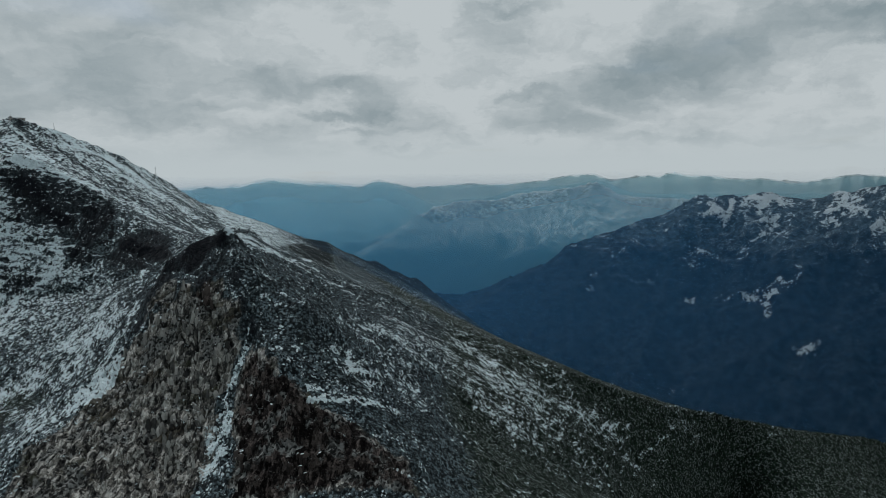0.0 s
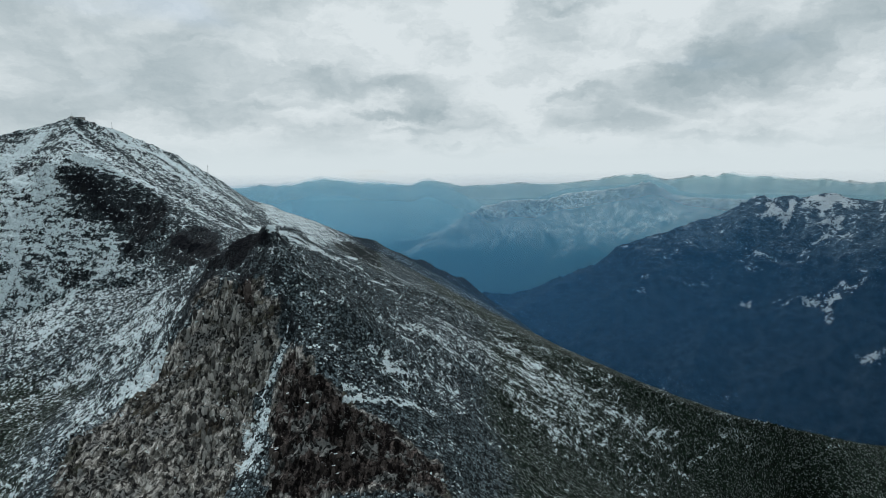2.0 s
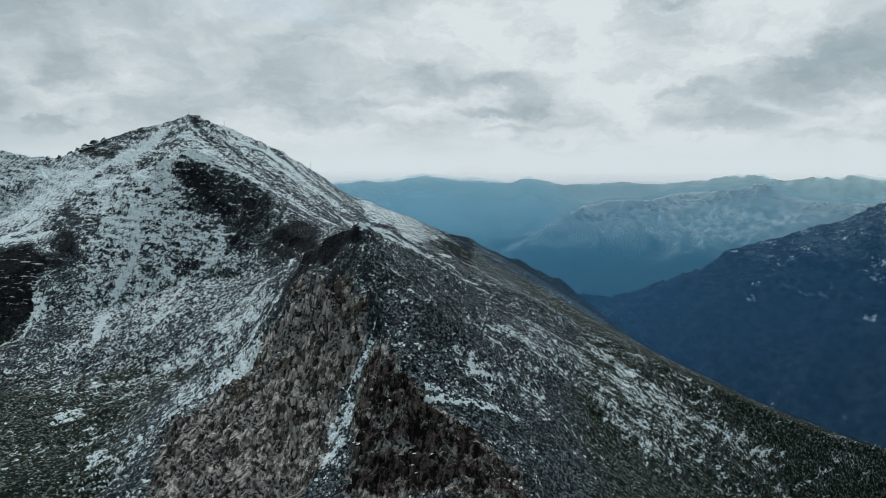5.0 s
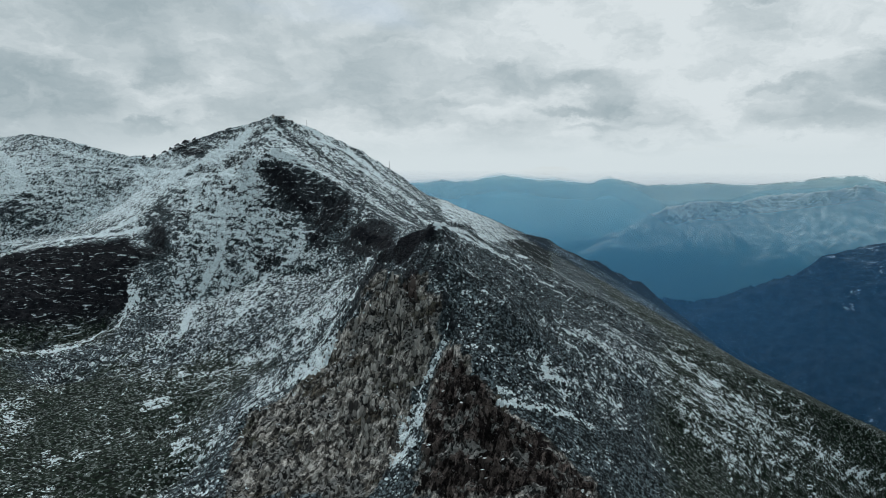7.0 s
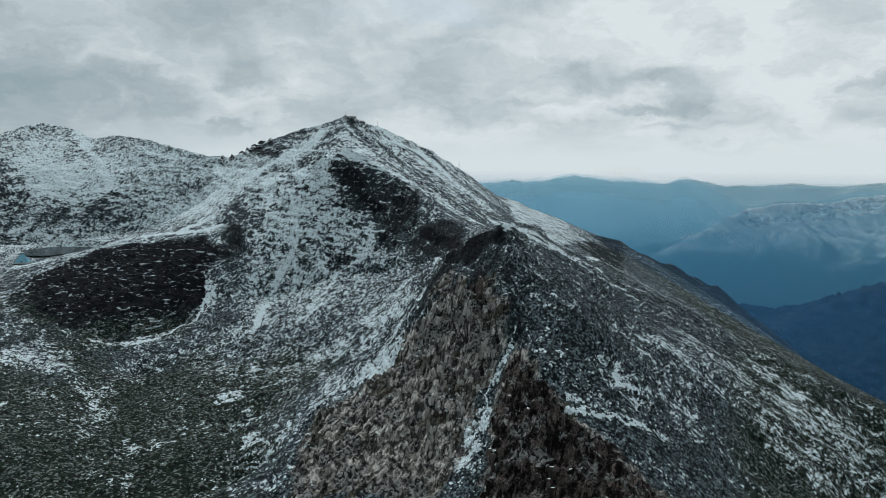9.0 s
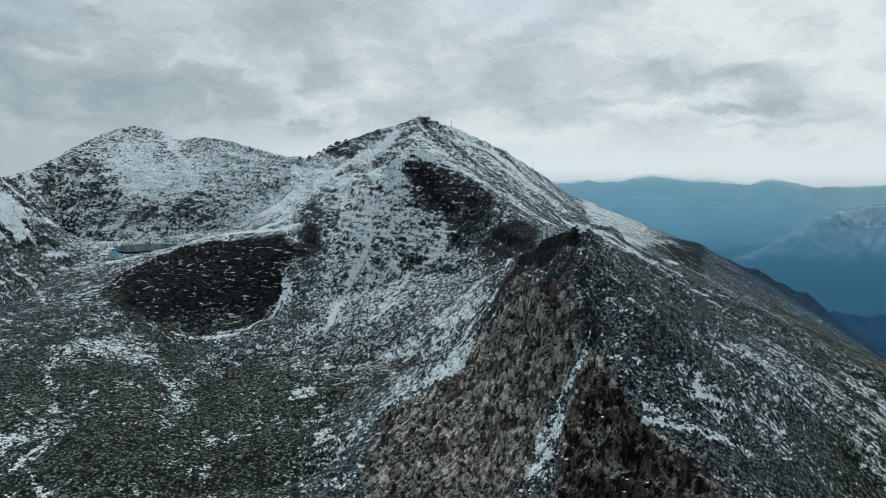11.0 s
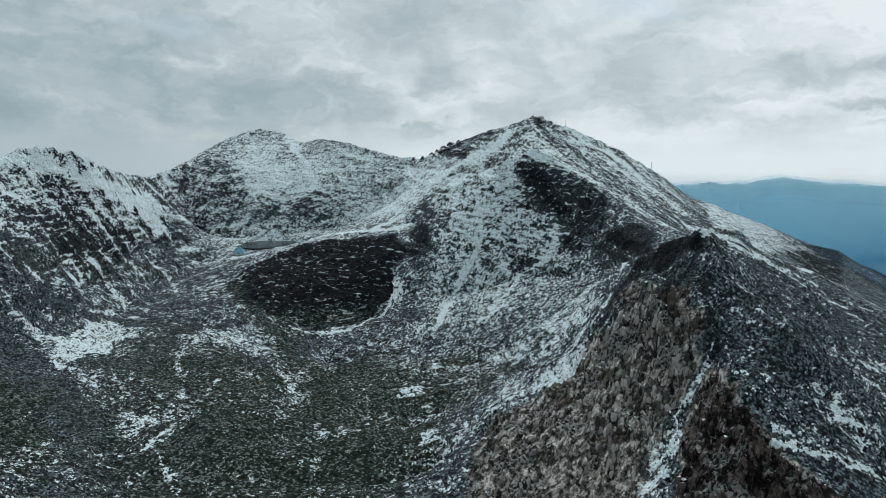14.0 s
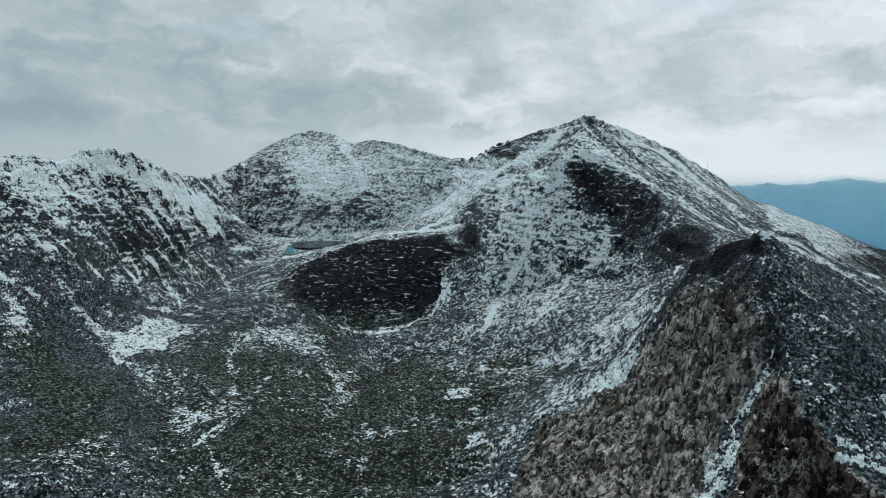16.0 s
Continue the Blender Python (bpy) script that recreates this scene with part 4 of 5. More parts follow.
area("snow", 0.95, 8, (1387, 2076), (1451, 2047), (1435, 2003), (1388, 2038))
area("snow", 0.45, 9, (1863, 2500), (2676, 3502), (1869, 2381), (1820, 2271), (1799, 2331))
area("snow", 0.6, 14, (1191, 3728), (1269, 3765), (1549, 4307), (1700, 4203), (1415, 3705), (1286, 3716))
lay("snow", 5.0, 0.9, (950, 2505, -190), (1075, 2558, -144), (1194, 2574, -81))
lay("snow", 6.0, 0.9, (1421, 2545, -38), (1539, 2545, 28), (1640, 2480, 59))
area("snow", 0.62, 9, (-270, 1115), (-868, 4422), (-171, 1199), (-131, 1127), (-143, 1009), (-138, 747), (-236, 1007))
area("turf", 1.0, 12, (-678, 4393), (-91, 1365), (-61, 924), (-97, 937), (-151, 1057))
lay("snow", 18.8, 0.90, (877, 2623, -169))
lay("snow", 9.5, 0.80, (974, 2541, -191), (1077, 2570, -142), (1166, 2590, -102))
lay("snow", 16.5, 0.60, (1037, 2556, -166), (1126, 2550, -136))
lay("snow", 20.8, 0.90, (1204, 2423, -187))
lay("snow", 14.5, 0.80, (1261, 2586, -69), (1303, 2516, -90))
lay("snow", 17.2, 0.80, (1302, 2635, -23), (1321, 2577, -47), (1375, 2560, -34))
lay("snow", 15.3, 0.80, (1377, 2693, 33))
lay("snow", 10.5, 0.80, (1473, 2814, 131), (1442, 2726, 77))
lay("snow", 10.5, 0.60, (1486, 2741, 99))
lay("snow", 24.1, 0.50, (1563, 2794, 155), (1654, 2693, 144))
lay("snow", 15.4, 0.55, (1444, 2697, 62), (1630, 2571, 82))
lay("snow", 17.9, 0.60, (1258, 2749, 18), (1295, 2751, 29))
lay("snow", 13.8, 0.80, (1316, 2346, -180))
lay("snow", 16.3, 0.80, (1362, 2331, -174), (1430, 2304, -150), (1521, 2281, -117), (1581, 2338, -54))
lay("snow", 9.6, 0.70, (1581, 2338, -54), (1639, 2353, -11))
lay("snow", 11.3, 0.80, (1411, 2270, -184), (1408, 2229, -207))
lay("snow", 11.8, 0.70, (1207, 2503, -135))
lay("snow", 14.6, 0.70, (1434, 2498, -42), (1460, 2464, -47))
lay("snow", 15.3, 0.60, (1800, 2449, 123))
lay("snow", 9.8, 0.60, (1710, 2347, 26))
lay("snow", 7.0, 0.70, (1274, 2390, -172), (1321, 2396, -153))
lay("snow", 11.6, 0.60, (1618, 2195, -105))
lay("snow", 28.1, 0.70, (1465, 2049, -297), (1429, 2036, -327))
lay("snow", 18.9, 0.80, (388, 3719, 18))
lay("snow", 12.5, 0.80, (330, 3680, -41), (360, 3696, -15))
lay("snow", 12.4, 0.80, (577, 3618, -105))
lay("snow", 12.4, 0.70, (630, 3617, -103))
lay("snow", 12.5, 0.70, (764, 3618, -84), (809, 3608, -84))
lay("snow", 12.7, 0.60, (887, 3645, -26), (980, 3639, -12))
lay("snow", 22.2, 0.80, (1148, 3588, -26))
lay("snow", 22.2, 0.80, (1236, 3566, -32))
lay("snow", 26.9, 0.90, (1520, 4346, 216), (1582, 4306, 182))
lay("snow", 9.7, 0.70, (1278, 3698, 115), (1269, 3611, 26))
lay("snow", 9.7, 0.70, (1191, 3674, 76), (1167, 3627, 17))
lay("snow", 16.3, 0.40, (807, 3822, 149), (943, 3773, 116))
lay("snow", 11.8, 0.60, (1488, 3571, 46), (1234, 2870, 70))
lay("turf", 33.9, 0.90, (-66, 1225, 143), (-4, 1334, 105), (91, 1401, 44))
lay("snow", 11.4, 0.60, (-261, 1077, 250), (-225, 1116, 230), (-170, 1106, 202))
lay("snow", 9.4, 0.50, (-207, 1114, 221), (-151, 1100, 193), (-112, 1060, 175))
lay("snow", 17.5, 0.50, (-246, 1090, 242), (-199, 1131, 216), (-129, 1180, 178))
lay("snow", 16.5, 0.50, (81, 745, 109), (129, 722, 75), (198, 737, 29), (297, 787, -28))
lay("snow", 3.1, 0.60, (-42, 373, 173), (-22, 373, 162), (1, 391, 148))
lay("snow", 4.7, 0.45, (-38, 409, 183), (-9, 426, 162), (25, 481, 131))
lay("snow", 12.8, 0.45, (-592, 520, 100), (-492, 478, 85), (-424, 388, 92))
lay("snow", 13.2, 0.40, (-558, 317, 111), (-475, 289, 108), (-481, 328, 105))

steep = slope_of(base)
far = step_up(rad, 1500, 2200)
near = 1 - far
crag = np.maximum(LAID["crag"], 0.7 * step_up(steep, 0.28, 0.55)) * near
crag = np.maximum(crag, 0.6 * LAID["brown"])
high = step_up(base, 190, 330)

# forms: swells, ribs on the crags, ledges on the cliffs, stones on the screes
spur = step_up(-away(gx, gy, SPUR_FACE), -75, -45)
pitch = step_up(steep, 0.10, 0.35)
tip = 1 - step_up(base, 208, 236) * (gy < 600) * (gx > -300)
land = base + 3.5 * fbm(gx, gy, 90, 4) * near * step_up(rad, 50, 300)
land += near * (0.12 + pitch) * 6.0 * fbm(gx, gy, 38, 6, 0.55, True) * (1 - 0.6 * spur)
land += tip * crag * 5.0 * fbm(gx, gy, 16, 5, 0.6, True)
across = az * 900
strata = fbm(across + 0.4 * land, 3.2 * land + 0.25 * across, 24, 4, 0.6, True) - 0.35
couloir = fbm(across, 0.16 * land + 0.1 * rad, 19, 4, 0.55)
land += near * pitch * (1 - spur) * 2.2 * strata
land += tip * spur * pitch * (1.6 * fbm(gx * 1.0, gy * 0.7, 9, 4, 0.6, True) + 5.0 * fbm(gx, gy, 24, 3, 0.5, True))
land += (0.3 + 0.7 * tip) * spur * pitch * 6.0 * fbm(az * 420 + 2.0 * fbm(gx, gy, 12, 2), 0.10 * land, 9, 4, 0.55, True)
tall = 6.5
lat = gx + 0.3 * gy
level = land / tall + 1.5 * fbm(lat, 0.15 * land, 7, 3, 0.6) + 1.2 * fbm(gx, gy, 30, 2)
ledge = (np.floor(level) + step_up(level - np.floor(level), 0.45, 1.0) - level) * tall
land += ledge * np.clip(1.3 * np.maximum(LAID["brown"], LAID["crag"] * spur), 0, 1) * tip * 0.75
tall = 5.5
level = land / tall + 1.6 * fbm(gx, gy, 55, 3) + 0.5 * fbm(gx, gy, 9, 2)
ledge = (np.floor(level) + step_up(level - np.floor(level), 0.25, 1.0) - level) * tall
cliff = step_up(-away(gx, gy, TALUS[:6]), -75, -45) * step_up(-gx, 555, 590)
land += ledge * cliff * LAID["crag"] * 0.95
land += near * 0.8 * fbm(gx, gy, 3.6, 3, 0.6)
land += near * step_up(-base, -170, -110) * (1 - pitch) * step_up(gx, -900, -800) * step_up(-gx, 60, 160) * (2.2 * fbm(gx, gy, 28, 4, 0.55, True) + 1.2 * fbm(gx, gy, 11, 3))
crests = np.minimum(away(gx, gy, NEAR_MASSIF), np.minimum(away(gx, gy, MID_MASSIF), away(gx, gy, FAR_RANGE + FAR_RANGE_EAST)))
loose = far * (0.35 + 0.65 * step_up(crests, 20, 260))
land += loose * 26 * fbm(gx + 0.3 * gy, gy, 120, 5, 0.6, True)
land += loose * 64 * fbm(gx, gy, 420, 7, 0.55, True)

crest = np.minimum(away(gx, gy, WEST_RIDGE), away(gx, gy, EAST_RIDGE[:10]) + 3)
land += near * np.exp(-(crest / 9) ** 2) * (2.2 + 1.6 * fbm(gx, gy, 13, 4, 0.65))

# the bed of the tarn lies under its water
tarn_bed = step_up(-np.hypot((gx + 884) / 62, (gy - 783) / 68), -1.08, -0.98)
land = land * (1 - tarn_bed) + np.minimum(land, 169.5) * tarn_bed

# snow: a dusting everywhere, more on the heights, on ledges and in streaks down the fall line
flat = np.clip(steep - slope_of(land), -0.4, 0.4)
def streaks(dx, dy, long, short):
    n = math.hypot(dx, dy)
    return fbm((gx * dx + gy * dy) / n / long * short, (gx * dy - gy * dx) / n, short, 4, 0.6)
right_flank = step_up(gx + 0.1 * gy, -75, -20) * near
summit_flank = step_up(-away(gx, gy, [(-420, 960), (-300, 960), (-240, 900)]), -130, -70)
west = step_up(-gx, 640, 760) * near
far_woods = step_up(gy - 0.25 * gx, 1330, 1480) * step_up(gx, -260, -180)
floor = step_up(-base, -155, -110) * (1 - pitch) * near * (1 - right_flank)
low_flank = step_up(-base, 40, 130) * step_up(gx, 230, 420)
snow = 0.37 + 0.15 * high + 0.02 * pitch * near + 0.16 * fbm(gx, gy, 70, 5) + 0.12 * fbm(gx, gy, 14, 4) + (0.5 + 1.0 * pitch) * (1 - 0.75 * spur) * flat + near * pitch * (1 - 0.8 * spur) * (0.20 * (1 - 0.7 * west) * strata + 0.10 * (1 - west) * couloir + 0.18 * west * fbm(gx, gy, 26, 5, 0.62))
snow += right_flank * (0.55 * streaks(0.80, 0.55, 40, 5) + 0.12 * fbm(gx, gy, 25, 5, 0.65) - 0.08 - 0.08 * step_up(gx, 60, 300))
snow += summit_flank * (0.75 * streaks(0.9, -0.25, 60, 4.0) + 0.02)
snow += west * (0.05 * high + 0.05 + 0.50 * streaks(0.55, 0.83, 60, 7) * (1 - step_up(gy, 640, 760)))
snow += 0.82 * LAID["snow"] - LAID["bare"] - near * (0.16 - 0.12 * high)
snow -= (0.29 * LAID["crag"] + 0.06 * LAID["brown"] + 0.03 * spur + 0.11 * LAID["turf"]) * (1 - 0.7 * np.clip(LAID["snow"] * 1.6, 0, 1))
summit_face = step_up(-away(gx, gy, [(-620, 900), (-480, 850), (-380, 830)]), -170, -60) * pitch
second_peak = step_up(-away(gx, gy, [(-1120, 930), (-950, 1080), (-860, 1060)]), -260, -120) * pitch
snow += -0.05 * summit_face * (1 - LAID["crag"]) + 0.02 * second_peak - 0.42 * cliff * LAID["crag"]
bowl = step_up(-away(gx, gy, [(-880, 860), (-700, 800), (-520, 730)]), -200, -90) * (1 - LAID["crag"])
snow += 0.06 * step_up(-away(gx, gy, [(-420, 640), (-330, 560), (-250, 500), (-300, 430)]), -110, -50)
snow += 0.24 * bowl * (1 - 0.55 * pitch)
snow += 0.13 * LAID["talus"] * step_up(gy - 0.25 * gx, 620, 900) + floor * (-0.26 + 0.58 * fbm(gx, gy, 34, 6, 0.62) + 0.15 * fbm(gx + gy, gx - gy, 9, 3))
snow -= 0.35 * far_woods + 0.36 * low_flank + 0.08 * right_flank
snow -= 0.04 * step_up(-rad, -640, -420) * (1 - np.clip(LAID["snow"] * 1.5, 0, 1)) * near
snow = snow * near + far * (0.12 + 0.24 * step_up(land, 0, 220) + 0.30 * fbm(gx, gy, 170, 6, 0.62) + 0.42 * step_up(land, -130, 60) * fbm(az * 3000, 0.3 * rad, 60, 4, 0.6, True) + 0.40 * LAID["snow"])
turf = np.maximum(np.maximum(LAID["turf"], 0.80 * step_up(-base, -150, -95)), np.maximum(np.maximum(1.2 * far_woods, 0.7 * low_flank), 0.28 * right_flank)) * near * (1 - 0.6 * LAID["talus"])
COVER = np.stack([snow, turf, (1 - 0.85 * LAID["talus"]) * np.maximum(np.maximum(LAID["crag"], crag), 0.55 * pitch * near * (1 - right_flank) * (0.25 + 0.75 * step_up(base, 170, 250))), LAID["brown"]], axis=-1)


def sheet(name, keep, mat, label, category, kind=""):
    """The faces of the land for which keep holds, as one mesh."""
    rows, cols = land.shape
    index = np.arange(rows * cols).reshape(rows, cols)
    nxt = np.roll(index, -1, axis=1)
    quads = np.stack([index[:-1], nxt[:-1], nxt[1:], index[1:]], axis=-1)[keep[:-1]]
    used, inverse = np.unique(quads, return_inverse=True)
    co = np.stack([gx, gy, land], axis=-1).reshape(-1, 3)[used]
    mesh = bpy.data.meshes.new(name)
    mesh.vertices.add(len(used))
    mesh.vertices.foreach_set("co", co.astype(np.float32).ravel())
    mesh.loops.add(quads.size)
    mesh.loops.foreach_set("vertex_index", inverse.ravel().astype(np.int32))
    mesh.polygons.add(len(quads))
    mesh.polygons.foreach_set("loop_start", np.arange(0, quads.size, 4, dtype=np.int32))
    mesh.update(calc_edges=True)
    if mat is not ALPINE:
        mesh.shade_smooth()
    else:
        mesh.shade_flat()
    layer = mesh.attributes.new("cover", "FLOAT_COLOR", "POINT")
    layer.data.foreach_set("color", COVER.reshape(-1, 4)[used].astype(np.float32).ravel())
    mesh.materials.append(mat)
    mesh.flip_normals()
    return tagged(new(name, mesh), label, category, "", kind)


REGION = np.where(rad < 2150, 0, np.where(rad < 3470, 1, np.where(rad < 4320, 2, 3)))
SPUR_SIDE = (gx > -235 - 0.12 * (gy - 400)) & (gy < 760 + 0.1 * gx) & (gy > 250)
SUMMIT_SIDE = (gy > 640 - 0.12 * gx) & (gx > -690 + 0.3 * (gy - 800)) & ~SPUR_SIDE
RIDGE_SIDE = (away(gx, gy, WEST_RIDGE[:24]) < 190) & ~SUMMIT_SIDE & ~SPUR_SIDE
REGION = np.where((REGION == 0) & SPUR_SIDE, 4, np.where((REGION == 0) & SUMMIT_SIDE, 5, np.where((REGION == 0) & RIDGE_SIDE, 6, REGION)))
sheet("ground", REGION == 0, ALPINE, "cirque floor of scree and thin turf dusted with snow", "ground", "structure")
SPUR = sheet("rocky_spur", REGION == 4, ALPINE, "near rocky spur with brown crags and snow-streaked scree", "mountain")
SUMMIT = sheet("summit_mountain", REGION == 5, ALPINE, "pyramid-shaped summit with snowy couloirs and dark cliffs", "mountain")
RIDGE = sheet("cirque_ridge", REGION == 6, ALPINE, "snow-dusted ridge with two rounded tops round the cirque", "mountain")
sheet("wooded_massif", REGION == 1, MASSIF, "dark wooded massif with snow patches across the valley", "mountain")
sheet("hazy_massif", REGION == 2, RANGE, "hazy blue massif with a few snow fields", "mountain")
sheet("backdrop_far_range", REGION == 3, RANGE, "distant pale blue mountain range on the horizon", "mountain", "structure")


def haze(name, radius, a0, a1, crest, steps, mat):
    """A tinted curtain that imitates haze before a crest. steps: metres below the crest line, and how much of the veil
    hangs there.
    """
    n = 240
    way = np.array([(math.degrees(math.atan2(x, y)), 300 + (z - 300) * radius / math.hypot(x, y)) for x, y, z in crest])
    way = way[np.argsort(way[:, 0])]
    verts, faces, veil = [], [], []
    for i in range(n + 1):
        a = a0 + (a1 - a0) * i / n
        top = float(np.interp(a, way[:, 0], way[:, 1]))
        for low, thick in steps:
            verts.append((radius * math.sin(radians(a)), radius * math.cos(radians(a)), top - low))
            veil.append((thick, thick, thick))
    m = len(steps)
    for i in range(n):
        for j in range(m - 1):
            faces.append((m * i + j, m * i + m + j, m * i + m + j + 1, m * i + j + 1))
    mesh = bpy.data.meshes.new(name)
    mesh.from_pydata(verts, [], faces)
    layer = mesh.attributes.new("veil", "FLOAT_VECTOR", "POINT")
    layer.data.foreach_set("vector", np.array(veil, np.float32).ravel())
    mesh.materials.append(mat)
    return tagged(new(name, mesh), "see-through blue sheet that imitates haze in the deep valley", "haze", "", "structure")


# added sheets: each tints the land behind it in place of distance haze
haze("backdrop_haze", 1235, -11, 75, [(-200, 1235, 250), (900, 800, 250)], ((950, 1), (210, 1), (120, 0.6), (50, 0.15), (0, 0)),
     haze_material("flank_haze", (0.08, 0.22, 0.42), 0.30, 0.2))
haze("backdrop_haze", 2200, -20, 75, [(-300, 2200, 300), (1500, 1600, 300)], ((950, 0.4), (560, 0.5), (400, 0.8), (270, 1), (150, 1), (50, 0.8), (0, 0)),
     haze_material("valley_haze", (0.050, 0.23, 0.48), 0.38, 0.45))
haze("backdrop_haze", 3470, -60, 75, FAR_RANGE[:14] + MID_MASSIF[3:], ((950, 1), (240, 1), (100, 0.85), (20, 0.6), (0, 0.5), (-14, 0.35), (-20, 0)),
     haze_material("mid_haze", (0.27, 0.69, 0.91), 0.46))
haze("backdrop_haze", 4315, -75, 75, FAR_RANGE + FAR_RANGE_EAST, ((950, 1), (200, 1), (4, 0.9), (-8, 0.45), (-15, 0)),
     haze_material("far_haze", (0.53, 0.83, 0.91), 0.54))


# ---- helpers for things ----
def land_at(x, y):
    """Height of the finished land under a place on the plan."""
    c = int(np.argmin(np.abs(HEADINGS - math.atan2(x, y))))
    return float(np.interp(math.hypot(x, y), rad[:, c], land[:, c]))


def lands_at(x, y):
    c = np.clip(np.searchsorted(HEADINGS, np.arctan2(x, y)), 1, len(HEADINGS) - 1)
    r = np.hypot(x, y)
    return np.array([np.interp(q, rad[:, i], land[:, i]) for q, i in zip(r, c)])


def part(name, bm, mat, parent=None, label=""):
    mesh = bpy.data.meshes.new(name)
    bm.to_mesh(mesh)
    bm.free()
    mesh.materials.append(mat)
    ob = new(name, mesh)
    if parent is not None:
        ob.parent = parent
    return tagged(ob, label)


def box(w, d, h, at=(0, 0, 0), bevel=0.0):
    bm = bmesh.new()
    bmesh.ops.create_cube(bm, size=1.0, matrix=Matrix.Translation((at[0], at[1], at[2] + h / 2)) @ Matrix.Diagonal((w, d, h, 1)))
    if bevel:
        bmesh.ops.bevel(bm, geom=bm.edges[:], offset=bevel, segments=1, affect="EDGES")
    return bm


def tube(r0, r1, h, at=(0, 0, 0), sides=8):
    bm = bmesh.new()
    bmesh.ops.create_cone(bm, cap_ends=True, segments=sides, radius1=r0, radius2=r1, depth=h, matrix=Matrix.Translation((at[0], at[1], at[2] + h / 2)))
    return bm


def thing(name, place, turn, label, category, group=""):
    ob = new(name)
    ob.matrix_basis = pose(*place, 0, 0, turn)
    ob.empty_display_size = 0.5
    return tagged(ob, label, category, group)


def plain(name, colour, rough=0.8, grain=1.5, vary=0.35):
    m, k = material(name)
    p = k.add("ShaderNodeTexCoord").outputs["Object"]
    n = k.noise(p, grain, 5.0, 0.65)
    dark = tuple(c * (1 - vary) for c in colour)
    finish(k, k.mix(k.ramp(n, 0.3, 0.7), dark, colour), rough, n, 0.4, 0.1)
    return m


def snowy_rock(name, dark, light, amount):
    """Broken rock with snow on what faces up."""
    m, k = material(name)
    p = k.add("ShaderNodeTexCoord").outputs["Object"]
    up = k.split(k.add("ShaderNodeNewGeometry").outputs["Normal"])[2]
    tint = k.add("ShaderNodeNewGeometry").outputs["Random Per Island"]
    n = k.noise(p, 0.5, 5.0, 0.7)
    col = k.mix(k.ramp(k.math("ADD", k.math("MULTIPLY", tint, 0.6), k.math("MULTIPLY", n, 0.4)), 0.2, 0.8), dark, light)
    white = k.ramp(k.math("ADD", up, k.math("MULTIPLY", k.math("SUBTRACT", n, 0.5), 1.2)), amount, amount + 0.25)
    finish(k, k.mix(white, col, (0.70, 0.77, 0.81)), 0.9, n, 0.6, 0.5)
    return m


MASONRY = plain("grey_masonry", (0.42, 0.41, 0.39), 0.9, 0.8)
ROOFING = plain("dark_roofing", (0.05, 0.05, 0.052), 0.7, 0.6)
SNOW = plain("old_snow", (0.74, 0.80, 0.83), 0.7, 0.4, 0.12)
IRON = plain("grey_iron", (0.08, 0.08, 0.085), 0.5, 2.0)
PANE = plain("dark_pane", (0.012, 0.015, 0.018), 0.15, 1.0)
TIMBER = plain("weathered_timber", (0.07, 0.055, 0.04), 0.85, 1.2)
BLUE = plain("pale_blue_sheeting", (0.16, 0.36, 0.46), 0.35, 0.25, 0.25)
PINNACLE = snowy_rock("dark_pinnacle_rock", (0.006, 0.007, 0.009), (0.035, 0.036, 0.038), 0.55)


# ---- the summit: weather station, store and masts ----
def weather_station(x, y, turn):
    z = land_at(x, y) - 1.6
    st = thing("weather_station", (x, y, z), turn, "low stone weather station on the snowy summit", "building")
    st.scale = (0.88, 0.88, 0.88)
    part("plinth", box(22, 10, 3.2, bevel=0.2), MASONRY, st)
    wall = part("wall", box(20, 8.4, 4.2, (0, 0, 3.2), 0.08), MASONRY, st)
    part("roof", box(21, 9.4, 0.55, (0, 0, 7.4), 0.1), ROOFING, st, "flat dark roof")
    part("snow_cover", box(13, 8.6, 0.25, (3, 0, 7.95), 0.12), SNOW, st, "thin snow on the roof")
    for i in range(5):
        w = part("window", box(1.5, 0.16, 1.5, (-7.2 + 3.4 * i, -4.24, 4.7), 0.03), PANE, wall)
        w.name = "window"
    part("door", box(1.2, 0.2, 2.2, (8.9, -4.25, 3.3), 0.03), TIMBER, wall)
    part("tower", box(3.0, 3.4, 1.8, (-8.4, 0.4, 7.9), 0.1), MASONRY, st)
    part("tower_cap", box(3.7, 4.1, 0.35, (-8.4, 0.4, 9.7), 0.06), ROOFING, st)
    part("chimney", box(0.8, 0.8, 1.6, (4.5, 1.5, 7.95), 0.05), MASONRY, st)
    part("antenna", tube(0.12, 0.06, 6.0, (-8.4, 0.4, 11.2), 6), IRON, st)
    return st


def store(x, y, turn):
    z = land_at(x, y) - 0.6
    st = thing("store_hut", (x, y, z), turn, "small low store hut half sunk in the summit stones", "hut")
    part("wall", box(8, 4, 2.8, bevel=0.08), MASONRY, st)
    bm = bmesh.new()
    v = [bm.verts.new(c) for c in ((-4.4, -2.5, 2.8), (4.4, -2.5, 2.8), (4.4, 2.5, 2.8), (-4.4, 2.5, 2.8), (-4.4, 0, 4.1), (4.4, 0, 4.1))]
    for f in ((0, 1, 5, 4), (2, 3, 4, 5), (1, 2, 5), (3, 0, 4), (3, 2, 1, 0)):
        bm.faces.new([v[i] for i in f])
    part("roof", bm, ROOFING, st)
    part("door", box(1.0, 0.16, 1.9, (1.5, -2.05, 0.3), 0.03), TIMBER, st)
    return st


